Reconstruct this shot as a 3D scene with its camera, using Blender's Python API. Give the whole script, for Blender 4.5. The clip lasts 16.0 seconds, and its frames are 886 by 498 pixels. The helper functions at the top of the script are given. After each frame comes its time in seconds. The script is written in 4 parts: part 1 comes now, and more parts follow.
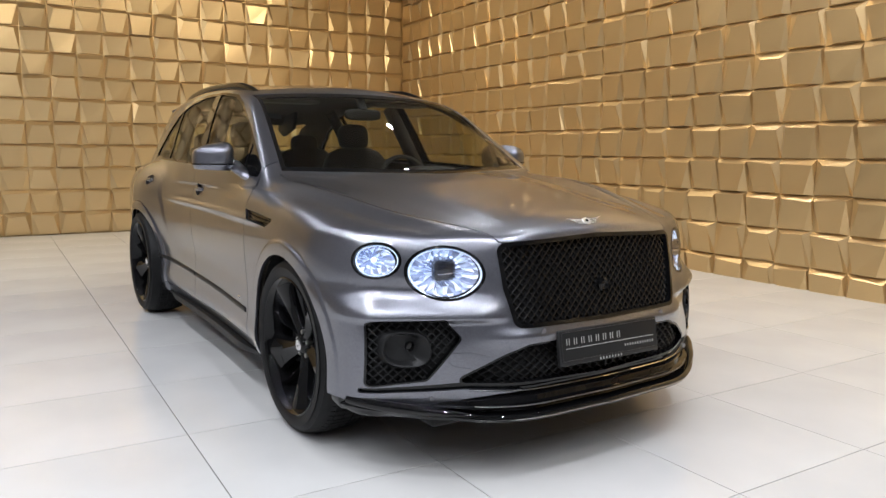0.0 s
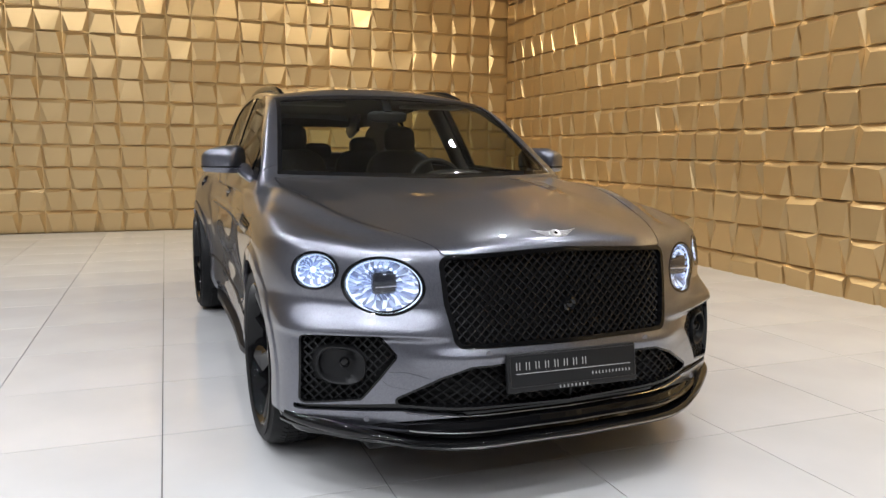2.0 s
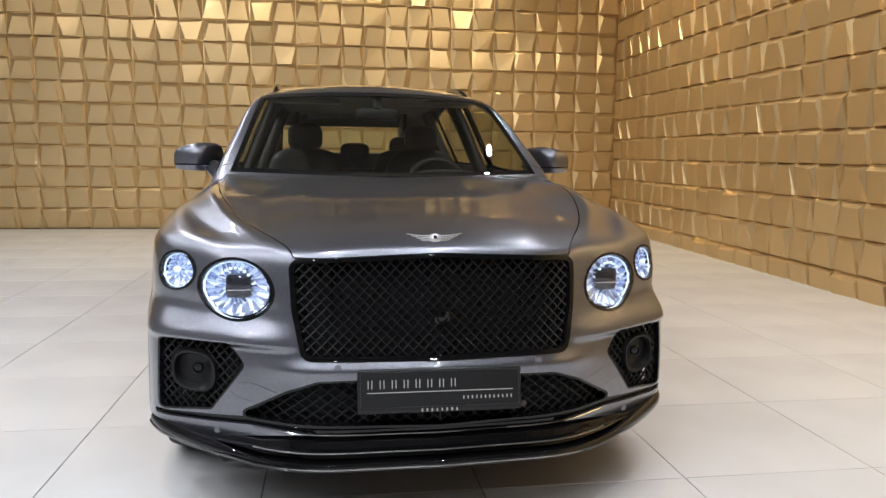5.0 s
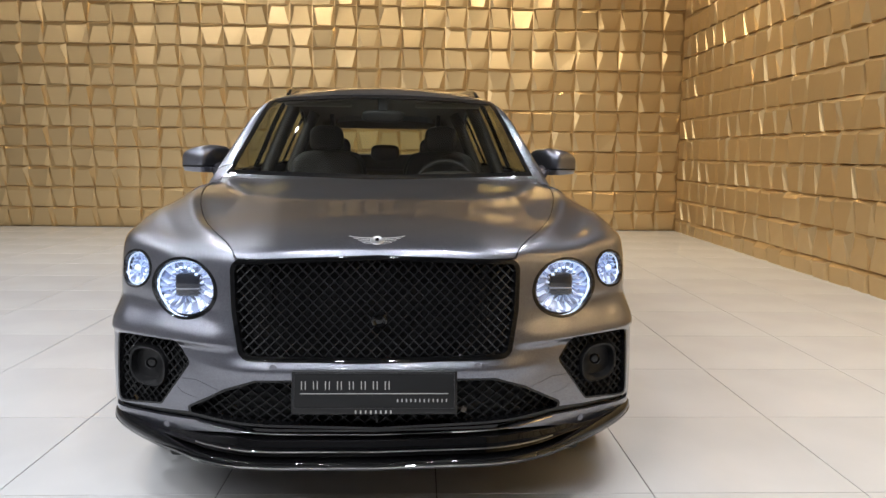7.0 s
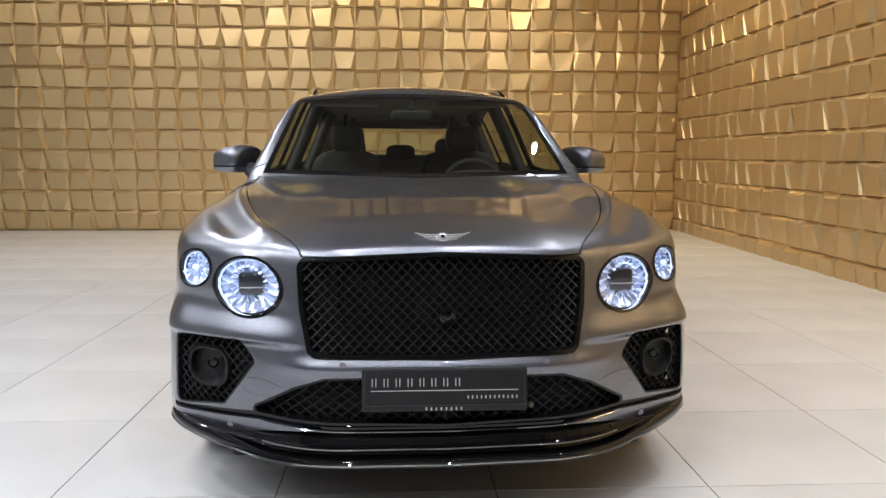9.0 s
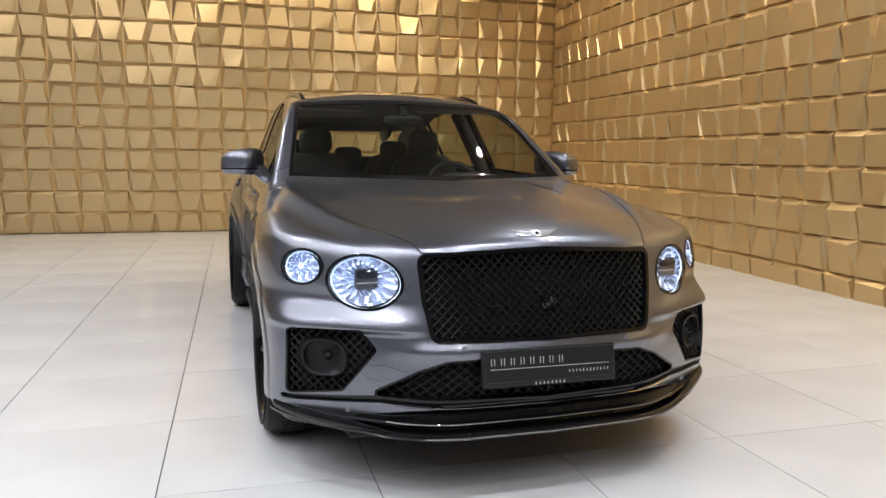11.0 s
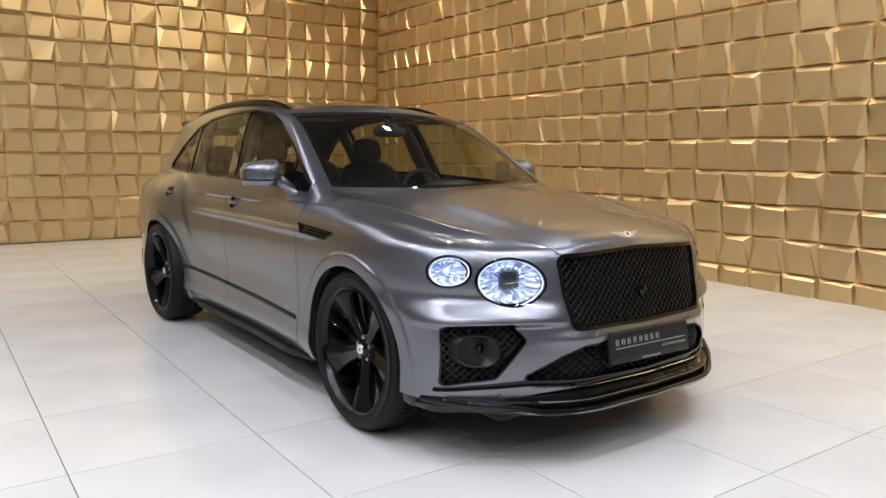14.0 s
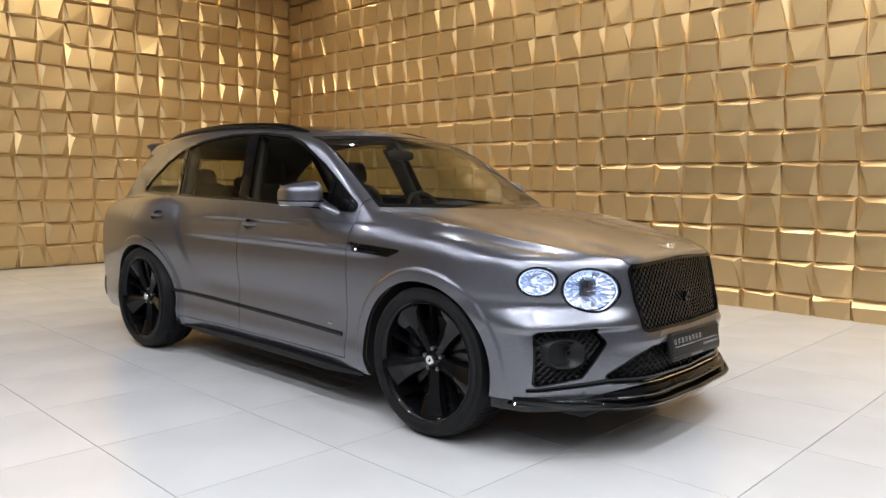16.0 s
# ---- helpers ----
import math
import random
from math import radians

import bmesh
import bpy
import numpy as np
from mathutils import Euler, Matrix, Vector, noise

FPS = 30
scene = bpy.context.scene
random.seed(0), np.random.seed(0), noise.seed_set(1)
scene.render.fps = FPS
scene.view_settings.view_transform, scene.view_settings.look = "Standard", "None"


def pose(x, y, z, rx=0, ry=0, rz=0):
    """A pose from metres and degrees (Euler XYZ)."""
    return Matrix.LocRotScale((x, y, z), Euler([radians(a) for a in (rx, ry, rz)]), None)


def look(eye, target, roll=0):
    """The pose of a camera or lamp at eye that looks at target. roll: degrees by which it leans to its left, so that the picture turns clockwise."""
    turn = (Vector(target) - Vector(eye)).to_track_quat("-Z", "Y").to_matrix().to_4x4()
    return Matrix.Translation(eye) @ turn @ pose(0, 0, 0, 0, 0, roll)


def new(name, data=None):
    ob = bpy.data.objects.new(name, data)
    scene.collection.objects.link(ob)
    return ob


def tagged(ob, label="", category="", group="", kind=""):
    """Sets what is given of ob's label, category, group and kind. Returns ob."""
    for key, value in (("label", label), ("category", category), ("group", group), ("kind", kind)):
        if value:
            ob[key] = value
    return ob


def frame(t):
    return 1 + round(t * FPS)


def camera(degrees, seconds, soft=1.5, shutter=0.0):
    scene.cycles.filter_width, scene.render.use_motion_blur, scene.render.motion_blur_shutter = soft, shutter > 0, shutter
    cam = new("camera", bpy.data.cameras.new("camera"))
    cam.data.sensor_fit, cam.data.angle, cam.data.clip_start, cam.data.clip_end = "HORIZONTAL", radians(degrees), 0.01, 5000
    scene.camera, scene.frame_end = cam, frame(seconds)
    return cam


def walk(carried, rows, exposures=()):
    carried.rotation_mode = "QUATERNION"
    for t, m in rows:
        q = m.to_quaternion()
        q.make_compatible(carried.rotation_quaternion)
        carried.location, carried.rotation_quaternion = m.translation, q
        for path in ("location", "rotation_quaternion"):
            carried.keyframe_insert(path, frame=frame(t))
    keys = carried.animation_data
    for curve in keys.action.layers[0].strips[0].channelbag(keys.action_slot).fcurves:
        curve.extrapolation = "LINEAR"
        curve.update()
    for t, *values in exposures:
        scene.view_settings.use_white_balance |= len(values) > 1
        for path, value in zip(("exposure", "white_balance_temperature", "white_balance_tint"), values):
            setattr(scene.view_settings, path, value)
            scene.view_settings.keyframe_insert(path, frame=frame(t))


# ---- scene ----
cam = camera(61.6, 16.0)
PATH = [
    (0, (0.06, 0.075, 1.255), (1.087, 1.771, 0.993), 0.3),
    (0.5, (0.257, 0.027, 1.26), (1.208, 1.767, 0.999), 0.4),
    (1, (0.44, -0.004, 1.268), (1.301, 1.782, 1.007), 0.5),
    (1.5, (0.615, -0.055, 1.27), (1.387, 1.772, 1.01), 0.5),
    (2, (0.791, -0.059, 1.273), (1.483, 1.8, 1.011), 0.5),
    (2.5, (0.983, -0.024, 1.256), (1.6, 1.861, 0.994), 0.5),
    (3, (1.156, -0.017, 1.247), (1.699, 1.89, 0.986), 0.5),
    (3.5, (1.33, -0.043, 1.248), (1.802, 1.883, 0.989), 0.5),
    (4, (1.509, -0.055, 1.252), (1.913, 1.886, 0.993), 0.5),
    (4.2, (1.563, -0.034, 1.246), (1.951, 1.911, 0.988), 0.6),
    (6.5, (2.238, -0.121, 1.263), (2.326, 1.861, 1.009), 0.5),
    (7, (2.291, -0.084, 1.261), (2.353, 1.899, 1.006), 0.6),
    (7.5, (2.303, -0.056, 1.252), (2.355, 1.927, 0.998), 0.6),
    (8, (2.265, -0.03, 1.245), (2.322, 1.953, 0.992), 0.6),
    (8.5, (2.17, -0.035, 1.241), (2.244, 1.948, 0.988), 0.7),
    (8.7, (2.118, -0.05, 1.241), (2.198, 1.932, 0.99), 0.5),
    (10.8, (1.14, -0.223, 1.255), (1.639, 1.698, 1.006), 0.6),
    (11, (1.042, -0.24, 1.264), (1.578, 1.67, 1.014), 0.6),
    (11.5, (0.785, -0.231, 1.265), (1.415, 1.65, 1.012), 0.6),
    (12, (0.524, -0.211, 1.278), (1.254, 1.633, 1.024), 0.5),
    (12.5, (0.265, -0.184, 1.295), (1.104, 1.613, 1.042), 0.6),
    (13, (0.009, -0.113, 1.296), (0.957, 1.629, 1.041), 0.6),
    (13.5, (-0.237, -0.013, 1.311), (0.81, 1.672, 1.056), 0.5),
    (14, (-0.503, 0.084, 1.324), (0.638, 1.707, 1.074), 0.5),
    (14.5, (-0.747, 0.192, 1.339), (0.482, 1.752, 1.103), 0.5),
    (15, (-0.993, 0.305, 1.359), (0.312, 1.806, 1.145), 0.5),
    (15.5, (-1.21, 0.426, 1.334), (0.161, 1.87, 1.145), 0.5),
    (16, (-1.426, 0.541, 1.288), (0.001, 1.932, 1.111), 0.5),
]
walk(cam, [(t, look(eye, target, roll)) for t, eye, target, roll in PATH])

# ---- world, lamps ----
world = bpy.data.worlds.new("world")
scene.world = world
world.use_nodes = True
world.node_tree.nodes["Background"].inputs[0].default_value = (0.9, 0.92, 1.0, 1)
world.node_tree.nodes["Background"].inputs[1].default_value = 0.0
scene.view_settings.exposure = 0.0
CEILING = 5.0


def lamp(x, y, watts, size=0.07, colour=(1.0, 0.94, 0.88), tilt=0.0, turn=0.0, spread=140):
    """A round spot in the ceiling; tilt and turn lean it towards a wall."""
    data = bpy.data.lights.new("ceiling_spot_lamp", "AREA")
    data.shape, data.size, data.energy, data.color = "DISK", size, watts, colour
    data.spread = radians(spread)
    ob = new("ceiling_spot_lamp", data)
    ob.matrix_world = pose(x, y, CEILING - 0.06, tilt, 0, turn)
    return ob


for ly, share in ((-4.2, 0.7), (-2.6, 0.85), (-1.0, 1.2), (0.6, 1.6)):
    for lx, watts in ((-5.0, 18), (-2.9, 32), (-0.9, 35), (1.2, 36), (3.1, 37)):
        lamp(lx, ly, share * watts, 0.11, (0.90, 0.935, 1.0), spread=168)
# past the car's nose the spots keep to the aisles beside it
for ly, share in ((2.2, 1.2), (4.4, 1.2), (6.6, 0.9)):
    for lx, watts in ((-5.0, 22), (-2.9, 40), (-0.9, 40), (4.4, 30)):
        lamp(lx, ly, share * watts, 0.11, (0.90, 0.935, 1.0), spread=168)
# two added spots that brighten the floor and low wall behind the car's left
for lx, watts in ((-2.9, 30), (-1.1, 44)):
    lamp(lx, 8.8, watts, 0.11, (0.90, 0.935, 1.0), spread=168)
for lx in (-5.6, -3.6, -1.6, 0.4, 2.4, 4.4):
    lamp(lx, 7.6, 19 if lx < -3 else 21 if lx < 0 else 32 if lx < 4 else 52, 0.07, (1.0, 0.92, 0.74) if lx < 1 else (1.0, 0.88, 0.66), 42, 0, 105)
for ly in (-0.5, 1.5, 3.5, 5.5, 7.5, 9.5):
    lamp(3.2, ly, 19, 0.07, (1.0, 0.86, 0.62), 40, -90, 105)
    lamp(5.3, ly + 1.0, 9.5, 0.07, (1.0, 0.86, 0.62), 24, -90, 115)
lamp(6.32, 10.67, 5, 0.06, (1.0, 0.82, 0.52), 6, -90, 110)
lamp(5.0, 12.15, 5, 0.06, (1.0, 0.82, 0.52), 6, 0, 110)

# ---- materials ----
def material(name, colour, rough=0.5, metal=0.0, **extra):
    m = bpy.data.materials.new(name)
    m.use_nodes = True
    p = m.node_tree.nodes["Principled BSDF"]
    p.inputs["Base Color"].default_value = (*colour, 1)
    p.inputs["Roughness"].default_value = rough
    p.inputs["Metallic"].default_value = metal
    for k, v in extra.items():
        p.inputs[k.replace("_", " ")].default_value = v
    return m


def node(m, kind, **at):
    n = m.node_tree.nodes.new(kind)
    for k, v in at.items():
        n.inputs[k.replace("_", " ")].default_value = v
    return n


def join(m, a, b):
    m.node_tree.links.new(a, b)


def principled(m):
    return m.node_tree.nodes["Principled BSDF"]


def coords(m, scale=(1, 1, 1)):
    """Object coordinates, in metres, scaled."""
    t = m.node_tree.nodes.new("ShaderNodeTexCoord")
    k = m.node_tree.nodes.new("ShaderNodeMapping")
    k.inputs["Scale"].default_value = scale
    join(m, t.outputs["Object"], k.inputs["Vector"])
    return k.outputs["Vector"]


def vary(m, low, high, scale, target="Base Color", detail=4.0, at=None, contrast=(0.3, 0.7)):
    """Noise between two values on one socket of the shader."""
    n = node(m, "ShaderNodeTexNoise", Scale=scale, Detail=detail)
    join(m, at or coords(m), n.inputs["Vector"])
    r = m.node_tree.nodes.new("ShaderNodeValToRGB")
    r.color_ramp.elements[0].position, r.color_ramp.elements[1].position = contrast
    r.color_ramp.elements[0].color = (*low, 1) if isinstance(low, tuple) else (low, low, low, 1)
    r.color_ramp.elements[1].color = (*high, 1) if isinstance(high, tuple) else (high, high, high, 1)
    join(m, n.outputs["Fac"], r.inputs["Fac"])
    join(m, r.outputs["Color"], principled(m).inputs[target])
    return n


def bump(m, scale, strength=0.2, distance=0.002, detail=4.0, at=None):
    n = node(m, "ShaderNodeTexNoise", Scale=scale, Detail=detail)
    join(m, at or coords(m), n.inputs["Vector"])
    b = node(m, "ShaderNodeBump", Strength=strength, Distance=distance)
    join(m, n.outputs["Fac"], b.inputs["Height"])
    join(m, b.outputs["Normal"], principled(m).inputs["Normal"])
    return b


paint = material("silver_grey_paint", (0.146, 0.153, 0.190), 0.31, 0.92, Coat_Weight=1.0, Coat_Roughness=0.02, Coat_IOR=1.5)
vary(paint, (0.114, 0.117, 0.138), (0.223, 0.226, 0.258), 420, detail=1.0)
gloss_black = material("gloss_black", (0.003, 0.003, 0.0033), 0.015, Specular_IOR_Level=0.4)
satin_black = material("satin_black_plastic", (0.006, 0.006, 0.0065), 0.45, Specular_IOR_Level=0.3)
bump(satin_black, 900, 0.25, 0.0004)
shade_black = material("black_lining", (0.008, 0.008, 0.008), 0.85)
bump(shade_black, 60, 0.3, 0.004)
chrome = material("chrome", (0.8, 0.8, 0.82), 0.08, 1.0)
rubber = material("tyre_rubber", (0.007, 0.007, 0.0074), 0.55, Specular_IOR_Level=0.2)
vary(rubber, (0.004, 0.004, 0.0045), (0.010, 0.010, 0.0105), 14)
bump(rubber, 300, 0.25, 0.0008)
wheel_black = material("wheel_gloss_black", (0.003, 0.003, 0.0033), 0.03, Specular_IOR_Level=0.3)
steel = material("brake_steel", (0.35, 0.34, 0.33), 0.35, 1.0)
vary(steel, 0.28, 0.45, 40, "Roughness")
leather = material("dark_leather", (0.020, 0.017, 0.014), 0.55, Specular_IOR_Level=0.3)
bump(leather, 240, 0.4, 0.0012)
leather_light = material("grey_leather", (0.16, 0.15, 0.14), 0.5)
bump(leather_light, 240, 0.4, 0.0012)
cabin_trim = material("cabin_trim", (0.05, 0.040, 0.030), 0.6)
bump(cabin_trim, 350, 0.3, 0.001)


def glass(name, tint, gloss=0.95, least=0.046):
    m = bpy.data.materials.new(name)
    m.use_nodes = True
    nt = m.node_tree
    nt.nodes.remove(nt.nodes["Principled BSDF"])
    tr = nt.nodes.new("ShaderNodeBsdfTransparent")
    tr.inputs[0].default_value = (*tint, 1)
    gl = nt.nodes.new("ShaderNodeBsdfGlossy")
    gl.inputs["Roughness"].default_value = 0.0
    lw = nt.nodes.new("ShaderNodeLayerWeight")
    lw.inputs["Blend"].default_value = 0.5
    pw = node(m, "ShaderNodeMath")
    pw.operation = "POWER"
    pw.inputs[1].default_value = 5.0
    ma = node(m, "ShaderNodeMath")
    ma.operation = "MULTIPLY_ADD"
    ma.inputs[1].default_value, ma.inputs[2].default_value = gloss, least
    ma.use_clamp = True
    join(m, lw.outputs["Facing"], pw.inputs[0])
    join(m, pw.outputs[0], ma.inputs[0])
    mx = nt.nodes.new("ShaderNodeMixShader")
    join(m, ma.outputs[0], mx.inputs[0])
    join(m, tr.outputs[0], mx.inputs[1])
    join(m, gl.outputs[0], mx.inputs[2])
    join(m, mx.outputs[0], nt.nodes["Material Output"].inputs[0])
    return m


screen_glass = glass("windscreen_glass", (0.80, 0.83, 0.73))
side_glass = glass("tinted_side_glass", (0.52, 0.53, 0.42), 0.6, 0.03)
lens_glass = glass("lamp_lens", (0.96, 0.97, 1.0))

gold = material("gold_painted_relief", (0.535, 0.385, 0.20), 0.34, 0.74)
vary(gold, 0.28, 0.40, 6, "Roughness")
bump(gold, 220, 0.12, 0.001)
tile_mat = material("polished_white_tile", (0.72, 0.71, 0.69), 0.16)
vary(tile_mat, (0.485, 0.48, 0.475), (0.555, 0.55, 0.545), 1.3)
grout = material("tile_grout", (0.10, 0.095, 0.09), 0.9)
grey_paint = material("grey_wall_paint", (0.34, 0.34, 0.35), 0.7)
vary(grey_paint, (0.32, 0.32, 0.33), (0.36, 0.36, 0.37), 1.5)
front_paint = material("dark_wall_paint", (0.10, 0.10, 0.105), 0.7)
vary(front_paint, (0.09, 0.09, 0.095), (0.11, 0.11, 0.115), 1.5)
dark_paint = material("grey_ceiling_paint", (0.22, 0.225, 0.24), 0.7)
vary(dark_paint, (0.21, 0.215, 0.23), (0.23, 0.235, 0.25), 2)

# ---- mesh helpers ----
def mesh_of(name, verts, faces, mat, smooth=False):
    me = bpy.data.meshes.new(name)
    me.from_pydata([tuple(map(float, v)) for v in verts], [], [tuple(map(int, f)) for f in faces])
    me.materials.append(mat)
    if smooth:
        me.shade_smooth()
    me.update()
    return me


def box_bm(x0, x1, y0, y1, z0, z1, bevel=0.0):
    bm = bmesh.new()
    bmesh.ops.create_cube(bm, size=1.0, matrix=Matrix.Translation(((x0 + x1) / 2, (y0 + y1) / 2, (z0 + z1) / 2)) @ Matrix.Diagonal((x1 - x0, y1 - y0, z1 - z0, 1)))
    if bevel:
        bmesh.ops.bevel(bm, geom=bm.edges[:], offset=bevel, segments=3, affect="EDGES", profile=0.5)
    return bm


def part(name, bm, mat, parent=None, label="", smooth=True):
    """One bmesh as one mesh object, under a thing or a part."""
    me = bpy.data.meshes.new(name)
    bm.to_mesh(me)
    bm.free()
    me.materials.append(mat)
    if smooth:
        me.shade_smooth()
        me.set_sharp_from_angle(angle=radians(38))
    ob = new(name, me)
    ob.parent = parent
    return tagged(ob, label)


def lathe(profile, n=96, axis="x"):
    """Turns (along, radius) pairs round the x axis."""
    bm = bmesh.new()
    rows = []
    for i in range(n):
        c, s = math.cos(2 * math.pi * i / n), math.sin(2 * math.pi * i / n)
        rows.append([bm.verts.new((x, r * c, r * s)) for x, r in profile])
    for i in range(n):
        a, b = rows[i], rows[(i + 1) % n]
        for j in range(len(profile) - 1):
            bm.faces.new((a[j], a[j + 1], b[j + 1], b[j]))
    bmesh.ops.recalc_face_normals(bm, faces=bm.faces[:])
    return bm


# ---- the room ----
BACK, RIGHT, LEFT, FRONT = 12.43, 6.65, -8.0, -6.0
CELL_W, CELL_H = 0.36, 0.33
THICK = 0.2


def slab(name, x0, x1, y0, y1, z0, z1, mat, label):
    ob = part(name, box_bm(x0, x1, y0, y1, z0, z1), mat, None, "", False)
    return tagged(ob, label, name.split("_")[0], kind="structure")


floor = slab("floor", LEFT - THICK, RIGHT + THICK, FRONT - THICK, BACK + THICK, -0.25, -0.006, grout, "grey mortar bed under large white floor tiles")
ceiling = slab("ceiling", LEFT - THICK, RIGHT + THICK, FRONT - THICK, BACK + THICK, CEILING, CEILING + 0.2, dark_paint, "plain grey painted showroom ceiling")
wall_back = slab("wall_back", LEFT, RIGHT, BACK, BACK + THICK, 0, CEILING, gold, "gold relief wall of tilted square facets")
wall_right = slab("wall_right", RIGHT, RIGHT + THICK, FRONT, BACK + THICK, 0, CEILING, gold, "gold relief wall of tilted square facets")
# the right wall is not quite square to the back wall
wall_right.matrix_world = pose(RIGHT, BACK, 0, 0, 0, -1.45) @ pose(-RIGHT, -BACK, 0)
# unseen wall, added; its grey keeps reflections in the flank and wheels dark
wall_left = slab("wall_left", LEFT - THICK, LEFT, FRONT, BACK + THICK, 0, CEILING, grey_paint, "plain mid grey unseen wall, added to close the room")
# unseen wall, added; dark so that the nose and splitter reflect little
wall_front = slab("wall_front", LEFT - THICK, RIGHT + THICK, FRONT - THICK, FRONT, 0, CEILING, front_paint, "plain dark unseen wall, added to close the room")


def facet(rng, w, h):
    """One tilted block: a rectangular foot on the wall and a skewed raised face, with the wall in the plane y = 0 and the room at y < 0."""
    lift = rng.uniform(0.034, 0.050)
    tx, tz = rng.choice((-1, 1)) * rng.uniform(0.001, 0.010), rng.uniform(-0.002, 0.012)
    left = (rng.uniform(0.004, 0.026), rng.uniform(0.055, 0.105))
    right = (rng.uniform(0.004, 0.026), rng.uniform(0.055, 0.105))
    flip_l = rng.random() < 0.6
    flip_r = flip_l if rng.random() < 0.7 else not flip_l
    low, high = rng.uniform(0.004, 0.015), rng.uniform(0.034, 0.058)
    x0, x1, z0, z1 = -w / 2, w / 2, -h / 2, h / 2
    foot = [(x0, z0), (x1, z0), (x1, z1), (x0, z1)]
    inset = {(-1, -1): left[flip_l], (-1, 1): left[not flip_l], (1, -1): right[flip_r], (1, 1): right[not flip_r]}
    top = []
    for (x, z), (sx, sz) in zip(foot, ((-1, -1), (1, -1), (1, 1), (-1, 1))):
        y = lift + tx * sx + tz * sz
        top.append((x - sx * inset[sx, sz], -y, z - sz * (low if sz < 0 else high) * rng.uniform(0.55, 1.4)))
    verts = [(x, 0.004, z) for x, z in foot] + top
    faces = [(4, 5, 6, 7), (0, 1, 5, 4), (1, 2, 6, 5), (2, 3, 7, 6), (3, 0, 4, 7)]
    return verts, faces


def relief(wall, matrix, length, near, z_start):
    """Blocks over one wall; matrix takes (along, 0, z) to the wall. Those in the stretch near are parts, the rest one piece."""
    rng = random.Random(7)
    kinds = [facet(rng, CELL_W, CELL_H) for q in range(28)]
    shared = [mesh_of("relief_block", v, f, gold) for v, f in kinds]
    rest_v, rest_f, made = [], [], 0
    for i in range(int(length / CELL_W) + 1):
        for j in range(-1, int(CEILING / CELL_H) + 2):
            x, z = CELL_W * (i + 0.5), z_start + CELL_H * (j + 0.5)
            if x + CELL_W / 2 > length or z - CELL_H / 2 < -0.34 or z + CELL_H / 2 > CEILING:
                continue
            k = 4 * rng.randrange(7) + i % 2 + 2 * (j % 2)
            if near[0] < x < near[1] and z < 3.9 and made < 300:
                ob = new("relief_block", shared[k])
                ob.matrix_world = matrix @ Matrix.Translation((x, 0, z))
                ob.parent = wall
                made += 1
            else:
                v, f = kinds[k]
                m = matrix @ Matrix.Translation((x, 0, z))
                n = len(rest_v)
                rest_v += [tuple(m @ Vector(p)) for p in v]
                rest_f += [tuple(q + n for q in face) for face in f]
    ob = new("relief_field", mesh_of("relief_field", rest_v, rest_f, gold))
    ob.parent = wall
    tagged(ob, "gold tilted blocks further along the wall", kind="stuff")

# ---- the car's body: one smooth surface, cut into panels ----
# Car axes: x to the car's left, y to its rear, z up; the front axle stands at y = 0.
CAR = pose(2.115, 3.209, 0, 0, 0, 2.3)
car = new("car")
car.matrix_world = CAR
car.empty_display_size = 0.3
tagged(car, "silver-grey luxury SUV with black grille, wheels and lit headlights", "car")
WHEELBASE, HUB = 2.995, 0.393


class Spline:
    """A natural cubic through a few knots, going on straight past its ends."""

    def __init__(self, *knots):
        x, y = np.array(knots, float).T
        n, h = len(x), np.diff(x)
        m, r = np.eye(n), np.zeros(n)
        for i in range(1, n - 1):
            m[i, i - 1:i + 2] = h[i - 1], 2 * (h[i - 1] + h[i]), h[i]
            r[i] = 6 * ((y[i + 1] - y[i]) / h[i] - (y[i] - y[i - 1]) / h[i - 1])
        self.x, self.y, self.h, self.c = x, y, h, np.linalg.solve(m, r)

    def __call__(self, t):
        x, y, h, c = self.x, self.y, self.h, self.c
        q = np.clip(t, x[0], x[-1])
        i = np.clip(np.searchsorted(x, q) - 1, 0, len(h) - 1)
        a, b = x[i + 1] - q, q - x[i]
        v = (c[i] * a ** 3 + c[i + 1] * b ** 3) / (6 * h[i]) + (y[i] / h[i] - c[i] * h[i] / 6) * a + (y[i + 1] / h[i] - c[i + 1] * h[i] / 6) * b
        lo, hi = (y[1] - y[0]) / h[0] - h[0] * c[1] / 6, (y[-1] - y[-2]) / h[-1] + h[-1] * c[-2] / 6
        return v + np.minimum(t - x[0], 0) * lo + np.maximum(t - x[-1], 0) * hi


def smax(a, b, k):
    h = np.maximum(k - np.abs(a - b), 0) / k
    return np.maximum(a, b) + h * h * h * k / 6


def smin(a, b, k):
    return -smax(-a, -b, k)


def bell(x, width):
    return np.exp(-(x / width) ** 2)


def step(x, a, b):
    t = np.clip((x - a) / (b - a), 0, 1)
    return t * t * (3 - 2 * t)


bonnet_z = Spline((-0.95, 0.915), (-0.8, 0.968), (-0.4, 1.03), (0.0, 1.082), (0.4, 1.13), (0.8, 1.165), (1.4, 1.18), (2.4, 1.19), (3.3, 1.19), (4.1, 1.12))
nose_plan = Spline((0.0, -0.888), (0.25, -0.878), (0.46, -0.848), (0.6, -0.775), (0.74, -0.69), (0.87, -0.585), (0.96, -0.45), (1.02, -0.22))
